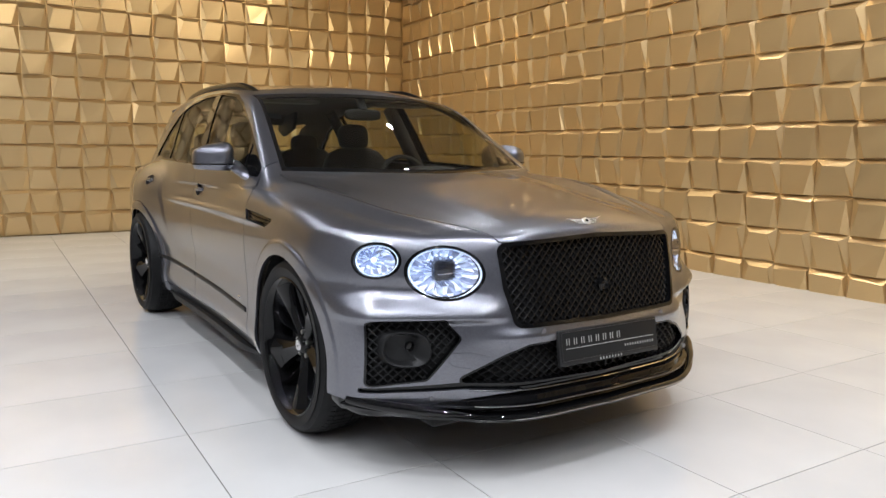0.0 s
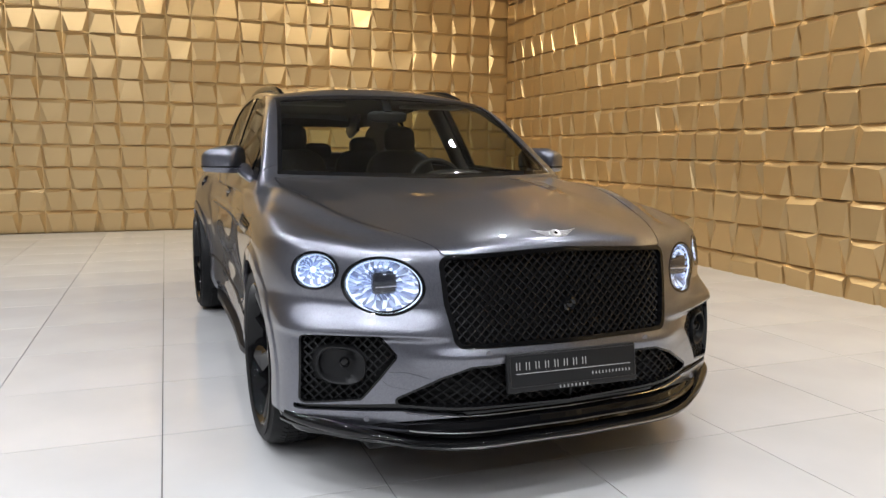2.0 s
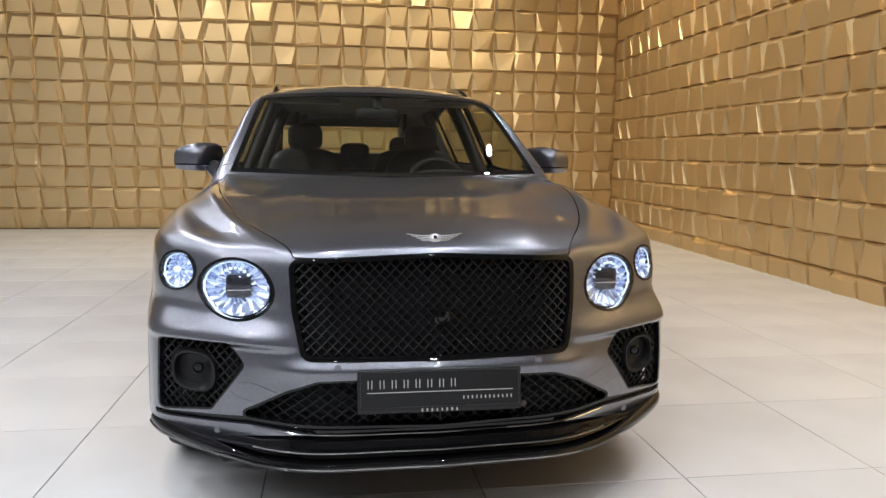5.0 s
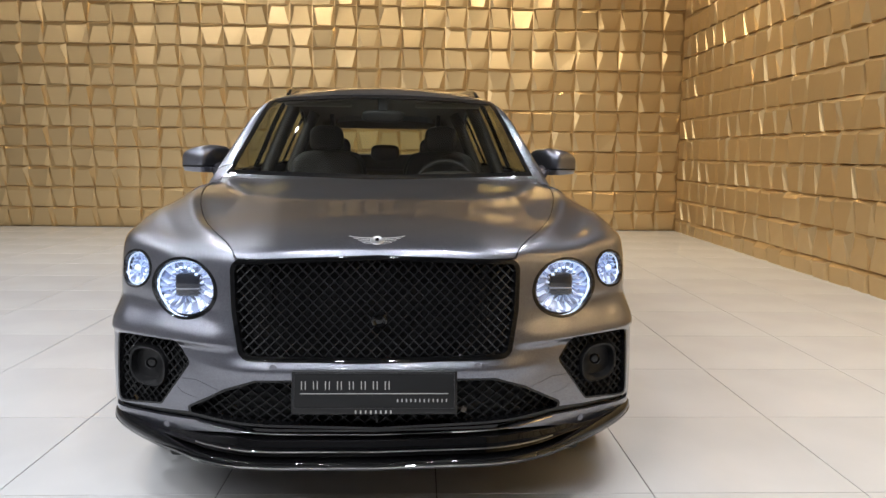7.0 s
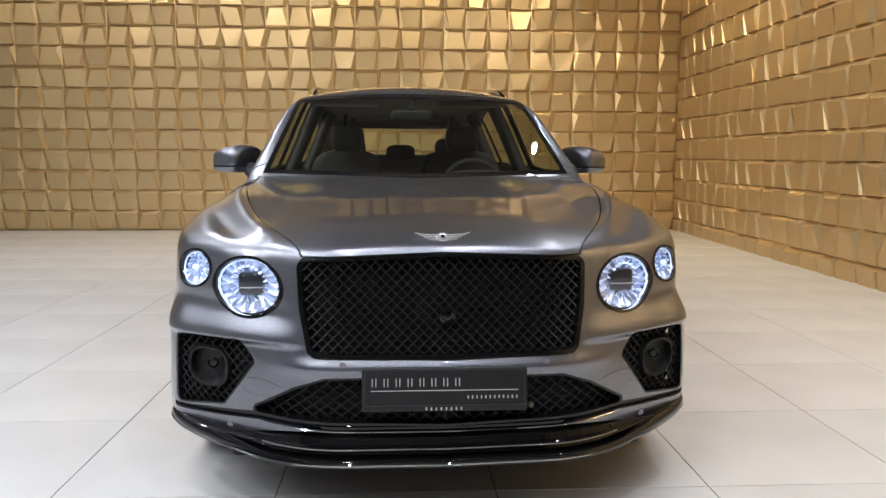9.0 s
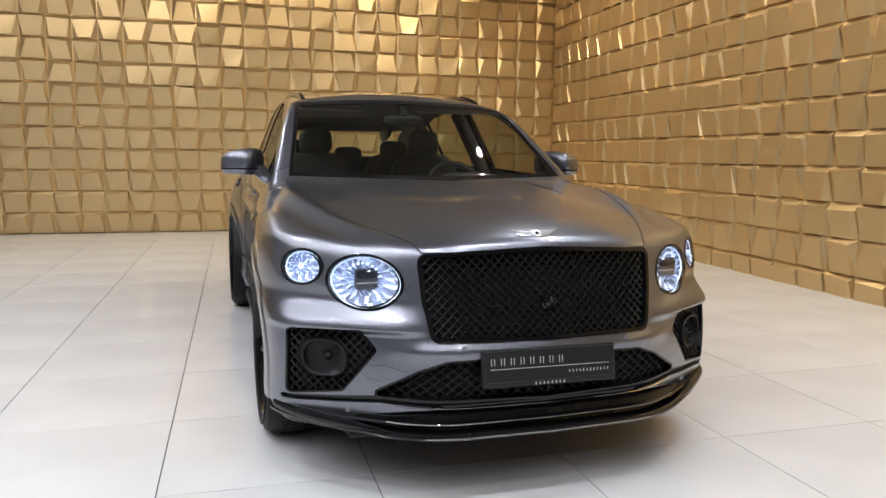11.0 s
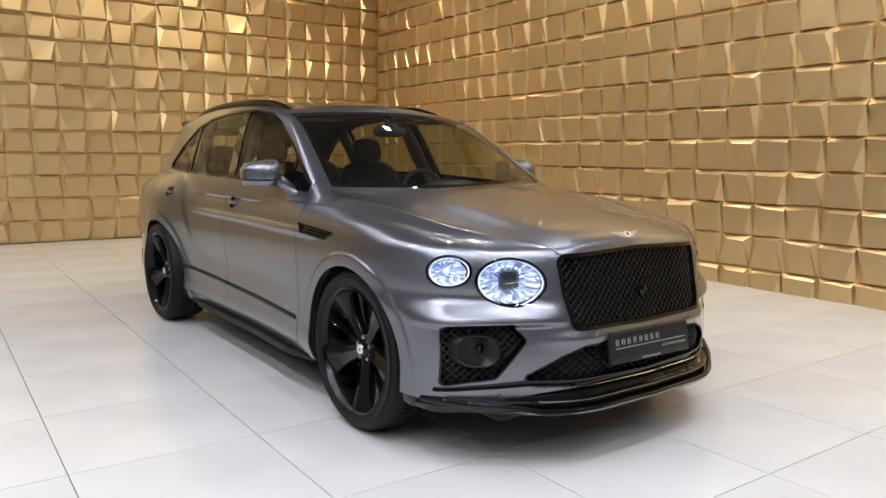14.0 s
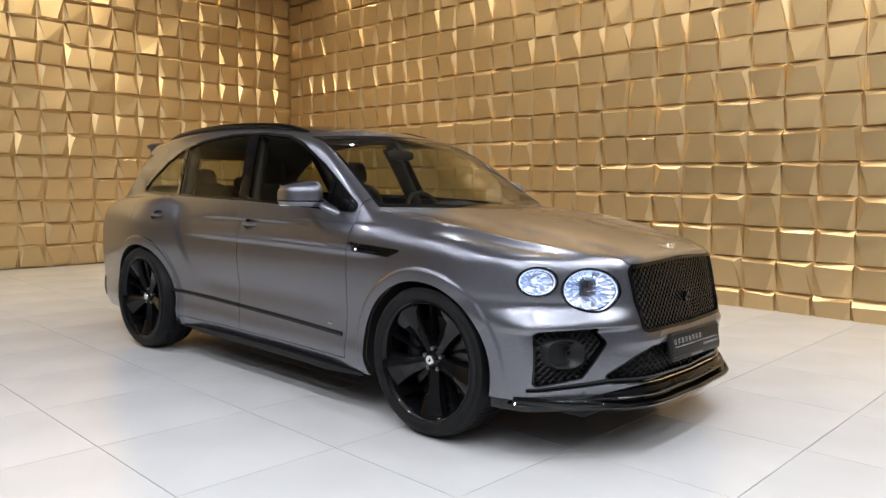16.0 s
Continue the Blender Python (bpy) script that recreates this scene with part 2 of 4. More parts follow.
nose_low = Spline((0.0, -0.888), (0.25, -0.878), (0.46, -0.848), (0.6, -0.775), (0.74, -0.695), (0.84, -0.628), (0.92, -0.568), (0.975, -0.485), (1.005, -0.35), (1.02, -0.2))
nose_lean = Spline((0.15, -0.03), (0.3, -0.062), (0.45, -0.078), (0.6, -0.064), (0.75, -0.034), (0.9, 0.0), (1.0, 0.03), (1.1, 0.07))
side_z = Spline((0.15, 0.915), (0.3, 0.955), (0.5, 0.966), (0.7, 0.978), (0.88, 0.978), (1.0, 0.955), (1.1, 0.905), (1.2, 0.84))
side_y = Spline((-1.0, -0.01), (-0.4, 0.018), (0.0, 0.016), (0.3, -0.003), (0.7, -0.022), (1.2, -0.050), (1.7, -0.062), (2.2, -0.064), (2.6, -0.042), (3.0, -0.002), (3.3, -0.016), (3.6, -0.052), (3.9, -0.105), (4.2, -0.18))
tail_z = Spline((0.2, 4.04), (0.5, 4.16), (0.8, 4.16), (1.1, 4.10), (1.3, 4.02))
cabin_z = Spline((1.0, 0.905), (1.13, 0.872), (1.25, 0.826), (1.4, 0.768), (1.57, 0.695), (1.75, 0.60))
roof_y = Spline((0.9, 1.565), (1.3, 1.642), (1.7, 1.692), (2.1, 1.714), (2.6, 1.715), (3.1, 1.685), (3.6, 1.62), (4.0, 1.55))
belt_z = Spline((0.5, 1.125), (1.2, 1.155), (2.0, 1.172), (3.0, 1.185), (3.8, 1.20))
bonnet_edge = Spline((-0.9, 0.44), (-0.84, 0.466), (-0.6, 0.585), (-0.3, 0.70), (0.0, 0.772), (0.25, 0.802), (0.45, 0.80))


def screen_base(s):
    return 0.30 + 0.19 * (s / 0.75) ** 2


def lower(s, y, z):
    front = step(-y, 0.0, 0.9)
    dome = 0.40 + 0.12 * step(y, -0.9, 0.4)
    top = z - (bonnet_z(y) + 0.007 * (1 - step(s, dome - 0.07, dome + 0.07)) * (1 - step(y, 0.3, 0.7)) - (0.012 + 0.030 * front) * (s / 0.6) ** 2 + 0.012 * bell(s - 0.80, 0.13) * step(y, -0.9, -0.2) * (1 - step(y, 0.5, 1.0)))
    top = top - 0.016 * np.maximum(1 - (s / 0.6) ** 2, 0) * step(y, -0.7, -0.2) * (1 - step(y, 0.25, 0.7))
    crest = s - bonnet_edge(y)
    top = top - (0.010 * bell(crest - 0.035, 0.035) - 0.012 * bell(crest - 0.13, 0.05)) * step(y, -0.80, -0.45) * (1 - step(y, 0.2, 0.45))
    side = s - side_z(z) - side_y(y)
    # swell of the rear wing, crease along the doors, sill swell
    side = side - 0.010 * step(y, 2.29 + 0.6 * (z - 0.6), 2.37 + 0.6 * (z - 0.6)) * (1 - step(y, 3.2, 3.9)) * bell(z - 0.90, 0.2) - 0.013 * bell(z - 0.915 - 0.003 * (y - 0.6), 0.018) * step(y, 0.25, 0.6) * (1 - step(y, 2.0, 2.6))
    side = side + 0.007 * step(z, 1.055, 1.072) * step(y, 0.1, 0.5) * (1 - step(y, 2.0, 2.6))
    side = side - 0.012 * bell(z - 0.33, 0.07) + 0.009 * bell(z - 0.60, 0.07) * step(y, 0.55, 0.9) * (1 - step(y, 2.0, 2.35))
    arch = np.hypot(np.minimum(np.abs(y - 0.012), np.abs(y - WHEELBASE - 0.012)) / 0.452, (z - 0.375) / 0.425)
    side = side - 0.012 * (1 - step(arch, 1.12, 1.17))
    ridge = step(s, 0.42, 0.62)
    high = step(z, 0.62, 0.76)
    face = nose_plan(s) * high + nose_low(s) * (1 - high) + nose_lean(z) - 0.028 * ridge * step(z, 0.608, 0.638) * (1 - step(z, 0.645, 0.745)) + 0.016 * ridge * bell(z - 0.72, 0.05) - 0.014 * (1 - ridge) * bell(z - 0.56, 0.03)
    f = smax(side, top, 0.165)
    f = smax(f, (face - y) * 0.93, 0.045 + 0.045 * step(s, 0.44, 0.62))
    f = smax(f, y - (tail_z(z) - 0.30 * (s / 0.95) ** 4), 0.12)
    return smax(f, 0.225 - z, 0.05)


def upper(s, y, z):
    side = s - cabin_z(z) + 0.032 * np.maximum(y - 1.6, 0) ** 2 + 0.02 * np.maximum(1.2 - y, 0) ** 2
    screen = (screen_base(s) + (1.85 - 0.18 * (s / 0.7) ** 2) * (z - 1.13) - y) / 2.1
    roof = z - roof_y(y) + 0.06 * (s / 0.65) ** 2
    back = (y - 3.98 + 0.5 * (z - 1.13) + (0.13 + 0.36 * np.maximum(z - 1.15, 0)) * (s / 0.7) ** 2) / 1.1
    f = smax(side, screen, 0.045)
    f = smax(f, roof, 0.09)
    f = smax(f, back, 0.10)
    return smax(f, 1.04 - z, 0.02)


def body(s, y, z):
    return smin(lower(s, y, z), upper(s, y, z), 0.035)


def field(v):
    return body(np.abs(v[:, 0]), v[:, 1], v[:, 2])


def gradient(v):
    e = 0.002
    g = np.stack([field(v + d) - field(v - d) for d in np.eye(3) * e], 1)
    return g / (2 * e)


def settle(v, rounds=3):
    """Moves points onto the surface."""
    for _ in range(rounds):
        g = gradient(v)
        v = v - g * (field(v) / np.maximum((g * g).sum(1), 1e-6))[:, None]
    return v


def normals(v):
    g = gradient(v)
    return g / np.linalg.norm(g, axis=1)[:, None]


def surface(h):
    """The zero surface over the car's left half as a net of triangles."""
    xs, ys, zs = np.arange(0, 66) * h, np.arange(-66, 240) * h, np.arange(9, 100) * h
    gy, gz = np.meshgrid(ys, zs, indexing="ij")
    f = np.stack([body(np.full(gy.shape, x), gy, gz) for x in xs])
    neg = f < 0
    corner = sum(neg[i:len(xs) - 1 + i, j:len(ys) - 1 + j, k:len(zs) - 1 + k].astype(int) for i in (0, 1) for j in (0, 1) for k in (0, 1))
    cell = (corner > 0) & (corner < 8)
    index = np.full(cell.shape, -1)
    index[cell] = np.arange(cell.sum())
    at = np.argwhere(cell)
    v = (at + 0.5) * h + np.array([xs[0], ys[0], zs[0]])
    v = settle(v, 4)
    v[at[:, 0] == 0, 0] = 0.0
    quads = []
    for axis in range(3):
        o = [a for a in range(3) if a != axis]
        n0 = np.take(neg, range(0, neg.shape[axis] - 1), axis)
        n1 = np.take(neg, range(1, neg.shape[axis]), axis)
        for sign, m in ((1, n0 & ~n1), (-1, ~n0 & n1)):
            p = np.argwhere(m)
            p = p[(p[:, o[0]] > 0) & (p[:, o[1]] > 0) & (p[:, o[0]] < cell.shape[o[0]]) & (p[:, o[1]] < cell.shape[o[1]])]
            q = []
            for d0, d1 in ((1, 1), (0, 1), (0, 0), (1, 0)):
                w = p.copy()
                w[:, o[0]] -= d0
                w[:, o[1]] -= d1
                q.append(index[w[:, 0], w[:, 1], w[:, 2]])
            q = np.stack(q, 1)
            quads.append(q[:, ::-1] if (sign < 0) != (axis == 1) else q)
    q = np.concatenate(quads)
    q = q[(q >= 0).all(1)]
    return v, np.concatenate([q[:, [0, 1, 2]], q[:, [0, 2, 3]]])


def tidy(v, t):
    used = np.unique(t)
    back = np.zeros(len(v), int)
    back[used] = np.arange(len(used))
    return v[used], back[t]


def cut(m, g):
    """The piece of a mesh where g, given at its points, is above 0."""
    v, t = m
    if not len(t):
        return m
    inside = g > 0
    count = inside[t].sum(1)
    keep = [t[count == 3]]
    pts, n = {}, len(v)
    mixed = t[(count == 1) | (count == 2)]
    if len(mixed):
        lone = np.where(inside[mixed].sum(1) == 1, inside[mixed].argmax(1), (~inside[mixed]).argmax(1))
        r = np.arange(len(mixed))
        a, b, c = mixed[r, lone], mixed[r, (lone + 1) % 3], mixed[r, (lone + 2) % 3]
        e = np.sort(np.concatenate([np.stack([a, b], 1), np.stack([a, c], 1)]), axis=1)
        u, inv = np.unique(e, axis=0, return_inverse=True)
        inv = inv.reshape(-1)
        w = g[u[:, 0]] / (g[u[:, 0]] - g[u[:, 1]])
        mid = v[u[:, 0]] + (v[u[:, 1]] - v[u[:, 0]]) * w[:, None]
        v = np.concatenate([v, mid])
        ab, ac = n + inv[:len(a)], n + inv[len(a):]
        one = inside[a]
        keep.append(np.stack([a, ab, ac], 1)[one])
        keep.append(np.stack([ab, b, c], 1)[~one])
        keep.append(np.stack([ab, c, ac], 1)[~one])
    return tidy(v, np.concatenate(keep))


def finer(m):
    v, t = m
    e = np.sort(np.concatenate([t[:, [0, 1]], t[:, [1, 2]], t[:, [2, 0]]]), axis=1)
    u, inv = np.unique(e, axis=0, return_inverse=True)
    inv = inv.reshape(-1)
    mid = (v[u[:, 0]] + v[u[:, 1]]) / 2
    centre = np.abs(mid[:, 0]) < 1e-6
    mid = settle(mid, 2)
    mid[centre, 0] = 0
    k, n = len(t), len(v)
    x, y, z = n + inv[:k], n + inv[k:2 * k], n + inv[2 * k:]
    return np.concatenate([v, mid]), np.concatenate([np.stack(c, 1) for c in ((t[:, 0], x, z), (x, t[:, 1], y), (z, y, t[:, 2]), (x, y, z))])


def both(m):
    """A left piece and its mirror image as one mesh, sewn along the middle."""
    v, t = m
    mid = np.abs(v[:, 0]) < 1e-6
    back = np.where(mid, np.arange(len(v)), len(v) + np.cumsum(~mid) - 1)
    return np.concatenate([v, v[~mid] * (-1, 1, 1)]), np.concatenate([t, back[t][:, ::-1]])


def right_hand(m):
    return m[0] * (-1, 1, 1), m[1][:, ::-1]


def panel(name, m, mat, parent=None, label="", depth=0.014, inset=0.0):
    """A piece of the surface as a sheet with its edges turned in by depth."""
    v, t = m
    n = normals(v)
    v = v - n * inset
    e = np.concatenate([t[:, [0, 1]], t[:, [1, 2]], t[:, [2, 0]]])
    key = np.sort(e, axis=1)
    u, first, many = np.unique(key, axis=0, return_index=True, return_counts=True)
    rim = e[first[many == 1]]
    faces, pts, nrm = t, v, n
    if depth and len(rim):
        k = len(v)
        d = v[rim[:, 1]] - v[rim[:, 0]]
        out = np.cross(d, n[rim[:, 0]])
        out = out / np.maximum(np.linalg.norm(out, axis=1), 1e-9)[:, None]
        edge_n = np.zeros_like(v)
        for c in (0, 1):
            np.add.at(edge_n, rim[:, c], out)
        length = np.linalg.norm(edge_n, axis=1)
        edge_n = edge_n / np.maximum(length, 1e-9)[:, None]
        ids = np.unique(rim)
        back = np.zeros(k, int)
        back[ids] = np.arange(len(ids))
        r = len(ids)
        pts = np.concatenate([v, v[ids], v[ids] - n[ids] * depth])
        nrm = np.concatenate([n, edge_n[ids], edge_n[ids]])
        a, b = back[rim[:, 0]] + k, back[rim[:, 1]] + k
        faces = np.concatenate([t, np.stack([b, a, a + r], 1), np.stack([b, a + r, b + r], 1)])
    me = bpy.data.meshes.new(name)
    me.from_pydata(pts.tolist(), [], faces.tolist())
    me.materials.append(mat)
    me.shade_smooth()
    me.normals_split_custom_set_from_vertices(nrm.tolist())
    ob = new(name, me)
    ob.parent = parent or car
    return tagged(ob, label)


def pair(name, m, mat, parent=None, label="", depth=0.014, inset=0.0):
    return [panel(name, k, mat, parent, label, depth, inset) for k in (m, right_hand(m))]


def polygon(px, py, pts, r=0.0):
    """Signed distance to a polygon with corners rounded by r, below 0 inside."""
    pts = np.array(pts, float)
    if r:
        c = pts.mean(0)
        pts = c + (pts - c) * (1 - r / np.abs(pts - c).max(0))
    d, s = np.full(px.shape, 1e9), np.ones(px.shape)
    for i in range(len(pts)):
        a, b = pts[i], pts[i - 1]
        ex, ey = b - a
        wx, wy = px - a[0], py - a[1]
        k = np.clip((wx * ex + wy * ey) / (ex * ex + ey * ey), 0, 1)
        d = np.minimum(d, (wx - ex * k) ** 2 + (wy - ey * k) ** 2)
        c1, c2, c3 = py >= a[1], py < b[1], ex * wy > ey * wx
        s = np.where((c1 & c2 & c3) | (~c1 & ~c2 & ~c3), -s, s)
    return s * np.sqrt(d) - r


GRILLE = ((0.0, 0.925), (0.476, 0.903), (0.468, 0.75), (0.443, 0.598), (0.0, 0.592), (-0.443, 0.598), (-0.468, 0.75), (-0.476, 0.903))
INTAKE = ((0.0, 0.535), (0.40, 0.525), (0.50, 0.48), (0.635, 0.385), (0.0, 0.365), (-0.635, 0.385), (-0.50, 0.48), (-0.40, 0.525))
POD = ((0.925, 0.622), (0.675, 0.634), (0.626, 0.570), (0.745, 0.402), (0.80, 0.393), (0.932, 0.372))
LAMP, LAMP_R = (0.655, 0.800), (0.127, 0.100)
LAMP2, LAMP2_R = (0.862, 0.843), 0.066
TURN2 = radians(52)


def lamp_field(v):
    return (np.hypot((v[:, 0] - LAMP[0]) / LAMP_R[0], (v[:, 2] - LAMP[1]) / LAMP_R[1]) - 1) * LAMP_R[1]


def lamp2_field(v):
    across = (v[:, 0] - LAMP2[0]) * math.cos(TURN2) + (v[:, 1] + 0.60) * math.sin(TURN2)
    return np.hypot(across * 0.70, v[:, 2] - LAMP2[1]) - LAMP2_R


def arch_field(v):
    y = np.minimum(np.abs(v[:, 1] - 0.012), np.abs(v[:, 1] - WHEELBASE - 0.012))
    return (np.hypot(y / 0.452, (v[:, 2] - 0.375) / 0.425) - 1) * 0.43


def arch_cut(v):
    return np.where(v[:, 0] > 0.6, arch_field(v), 0.2)


DLO = ((0.63, 1.118), (1.72, 1.165), (3.0, 1.185), (3.37, 1.20), (3.33, 1.25), (3.12, 1.405), (2.90, 1.515), (2.62, 1.582), (2.2, 1.618), (1.78, 1.614), (1.48, 1.58), (1.29, 1.518), (1.0, 1.362))


def glass_field(v):
    d = polygon(v[:, 1], v[:, 2], DLO, 0.03)
    return np.where(v[:, 0] > 0.5, d, 0.2)


def screen_field(v):
    s, z = v[:, 0], v[:, 2]
    edge = 0.782 - 0.29 * (z - 1.15)
    d = np.maximum(np.maximum(s - edge, 1.135 + 0.02 * s - z), z - 1.602 + 0.06 * s * s)
    return np.where((v[:, 1] < 1.7) & (v[:, 1] > screen_base(s) - 0.2), d, 0.2)


def rear_screen_field(v):
    d = np.maximum(np.maximum(v[:, 0] - 0.62, 1.25 - v[:, 2]), v[:, 2] - 1.50)
    return np.where(v[:, 1] > 3.3, d, 0.2)


def grille_field(v):
    return np.where(v[:, 1] < -0.5, polygon(v[:, 0], v[:, 2], GRILLE, 0.035), 0.2)


def intake_field(v):
    return np.where(v[:, 1] < -0.5, polygon(v[:, 0], v[:, 2], INTAKE, 0.02), 0.2)


def pod_field(v):
    return np.where(v[:, 1] < -0.3, polygon(v[:, 0], v[:, 2], POD, 0.02), 0.2)


def bonnet_field(v):
    s, y, z = v.T
    d = np.maximum(s - bonnet_edge(y), y - screen_base(s) + 0.0)
    return np.where(z > 0.8, np.maximum(d, 0.912 - z), 0.2)


def front_door_field(v):
    s, y, z = v.T
    front = 0.61 + 0.03 * bell(z - 0.3, 0.2)
    return np.where((s > 0.5), np.maximum(np.maximum(front - y, y - 1.765), np.maximum(0.30 - z, z - belt_z(y) - 0.6)), 0.2)


def rear_door_field(v):
    s, y, z = v.T
    arch = 0.475 - np.hypot(y - WHEELBASE, (z - 0.39))
    back = np.maximum(arch, y - 3.16 - 0.05 * step(z, 0.85, 1.2))
    return np.where(s > 0.5, np.maximum(np.maximum(1.765 - y, back), 0.30 - z), 0.2)


def bumper_field(v):
    s, y, z = v.T
    line = 0.632 - 0.01 * step(s, 0.5, 0.95)
    return np.maximum(z - line, y + 0.1)


VENT = ((0.180, 0.940), (0.61, 0.962), (0.545, 0.915), (0.27, 0.900))
HANDLES = ((1.650, 1.010), (2.815, 1.030))


def vent_field(v):
    return np.where(v[:, 0] > 0.5, polygon(v[:, 1], v[:, 2], VENT, 0.006), 0.2)


def handle_field(v):
    d = np.minimum(*[np.hypot((v[:, 1] - y) / 1.9, v[:, 2] - z) for y, z in HANDLES]) - 0.036
    return np.where(v[:, 0] > 0.7, d, 0.2)


def roof_glass_field(v):
    return np.where(v[:, 2] > 1.5, np.maximum(np.maximum(v[:, 0] - 0.50, 1.55 + 0.12 * v[:, 0] ** 2 - v[:, 1]), v[:, 1] - 3.3), 0.2)


TOW = ((0.505, 0.470), (0.60, 0.505), (0.685, 0.500), (0.655, 0.462), (0.56, 0.440))


def tow_field(v):
    return np.where(v[:, 1] < -0.4, polygon(v[:, 0], v[:, 2], TOW, 0.012), 0.2)


GAP = 0.0022


def split(m, fn, gap=GAP):
    return cut(m, -fn(m[0]) - gap), cut(m, fn(m[0]) - gap)


whole = surface(0.0175)
whole = cut(whole, whole[0][:, 2] - 0.232)
nose, rest = cut(whole, -0.30 - whole[0][:, 1]), cut(whole, whole[0][:, 1] + 0.30)
nose = finer(nose)
rest = finer(rest)

# glass
screen, rest = split(rest, screen_field, 0.0)
side_windows, rest = split(rest, glass_field, 0.0)
rear_screen, rest = split(rest, rear_screen_field, 0.0)
_, rest = split(rest, arch_cut, 0.0)
_, nose = split(nose, arch_cut, 0.0)
shell_rest, shell_nose = rest, nose
# openings of the nose
_, nose = split(nose, grille_field, 0.0)
_, nose = split(nose, intake_field, 0.0)
_, nose = split(nose, pod_field, 0.0)
nose = split(nose, lamp_field, 0.0)[1]
nose = split(nose, lamp2_field, 0.0)[1]

# ---- tools for placing things on the surface ----
def march(lo, hi, put):
    """The place between lo (outside) and hi (inside) where the surface lies."""
    lo, hi = np.array(lo, float), np.array(hi, float)
    for _ in range(30):
        mid = (lo + hi) / 2
        out = field(put(mid)) > 0
        lo, hi = np.where(out, mid, lo), np.where(out, hi, mid)
    return (lo + hi) / 2


def front_y(x, z):
    x, z = np.broadcast_arrays(np.asarray(x, float), np.asarray(z, float))
    xf, zf = x.ravel(), z.ravel()
    return march(np.full(xf.shape, -1.3), np.full(xf.shape, -0.1), lambda y: np.stack([xf, y, zf], 1)).reshape(x.shape)


def side_x(y, z):
    y, z = np.broadcast_arrays(np.asarray(y, float), np.asarray(z, float))
    yf, zf = y.ravel(), z.ravel()
    return march(np.full(yf.shape, 1.25), np.full(yf.shape, 0.3), lambda x: np.stack([x, yf, zf], 1)).reshape(y.shape)


def top_z(x, y):
    x, y = np.broadcast_arrays(np.asarray(x, float), np.asarray(y, float))
    xf, yf = x.ravel(), y.ravel()
    return march(np.full(xf.shape, 2.0), np.full(xf.shape, 0.6), lambda z: np.stack([xf, yf, z], 1)).reshape(x.shape)


def sweep(path, section, up=(0, 0, 1), closed=False, caps=True, scale=None):
    """A section, in (sideways, upward) pairs, carried along a path."""
    path = [Vector(p) for p in path]
    up = Vector(up)
    bm, rows, n = bmesh.new(), [], len(path)
    for i, p in enumerate(path):
        a, b = path[(i - 1) % n if closed else max(i - 1, 0)], path[(i + 1) % n if closed else min(i + 1, n - 1)]
        d = (b - a).normalized()
        side = d.cross(up).normalized()
        u = side.cross(d)
        k = scale[i] if scale is not None else 1.0
        rows.append([bm.verts.new(p + side * (q * k) + u * (w * k)) for q, w in section])
    m = len(section)
    for i in range(n if closed else n - 1):
        a, b = rows[i], rows[(i + 1) % n]
        for j in range(m):
            bm.faces.new((a[j], a[(j + 1) % m], b[(j + 1) % m], b[j]))
    if caps and not closed:
        bm.faces.new(rows[0])
        bm.faces.new(rows[-1][::-1])
    bmesh.ops.recalc_face_normals(bm, faces=bm.faces[:])
    return bm


def oval(rx, ry, n=12):
    return [(rx * math.cos(2 * math.pi * i / n), ry * math.sin(2 * math.pi * i / n)) for i in range(n)]


def mirrored(bm):
    """The mirror image of a bmesh across the car's middle."""
    k = bm.copy()
    for v in k.verts:
        v.co.x = -v.co.x
    bmesh.ops.reverse_faces(k, faces=k.faces[:])
    return k


def twin(name, bm, mat, parents=None, label="", smooth=True):
    """A part on the car's left and its mirror image on the right."""
    k = mirrored(bm)
    a, b = parents or (car, car)
    return part(name, bm, mat, a, label, smooth), part(name, k, mat, b, label, smooth)


def lattice(inside, x0, x1, z0, z1, px, pz, half, depth, inset):
    """Crossing diagonal bars over a patch of the nose; px, pz: width and height of a diamond."""
    verts, faces = [], []
    for sign in (1, -1):
        span = (x1 - x0) + (z1 - z0) * px / pz
        for i in range(int(span / px) + 2):
            c = x0 - (z1 - z0) * px / pz + i * px if sign > 0 else x0 + i * px
            t = np.linspace(0, 1, 60)
            z = z0 + (z1 - z0) * t
            x = c + sign * (z - z0) * px / pz
            ok = inside(np.stack([np.abs(x), np.full_like(x, -0.8), z], 1)) < -half * 0.6
            ok &= (x >= x0) & (x <= x1)
            run = np.flatnonzero(ok)
            if len(run) < 2:
                continue
            for seg in np.split(run, np.flatnonzero(np.diff(run) > 1) + 1):
                if len(seg) < 2:
                    continue
                xs, zs = x[seg], z[seg]
                ys = front_y(np.abs(xs), zs) + inset
                k = math.hypot(px, pz)
                ox, oz = -pz / k * half, sign * px / k * half
                n = len(verts)
                for a, b, c2 in zip(xs, ys, zs):
                    verts += [(a - ox, b + depth, c2 - oz), (a - ox * 0.5, b, c2 - oz * 0.5), (a + ox * 0.5, b, c2 + oz * 0.5), (a + ox, b + depth, c2 + oz)]
                for q in range(len(seg) - 1):
                    for j in range(3):
                        faces.append((n + 4 * q + j, n + 4 * q + j + 1, n + 4 * q + j + 5, n + 4 * q + j + 4))
    return verts, faces


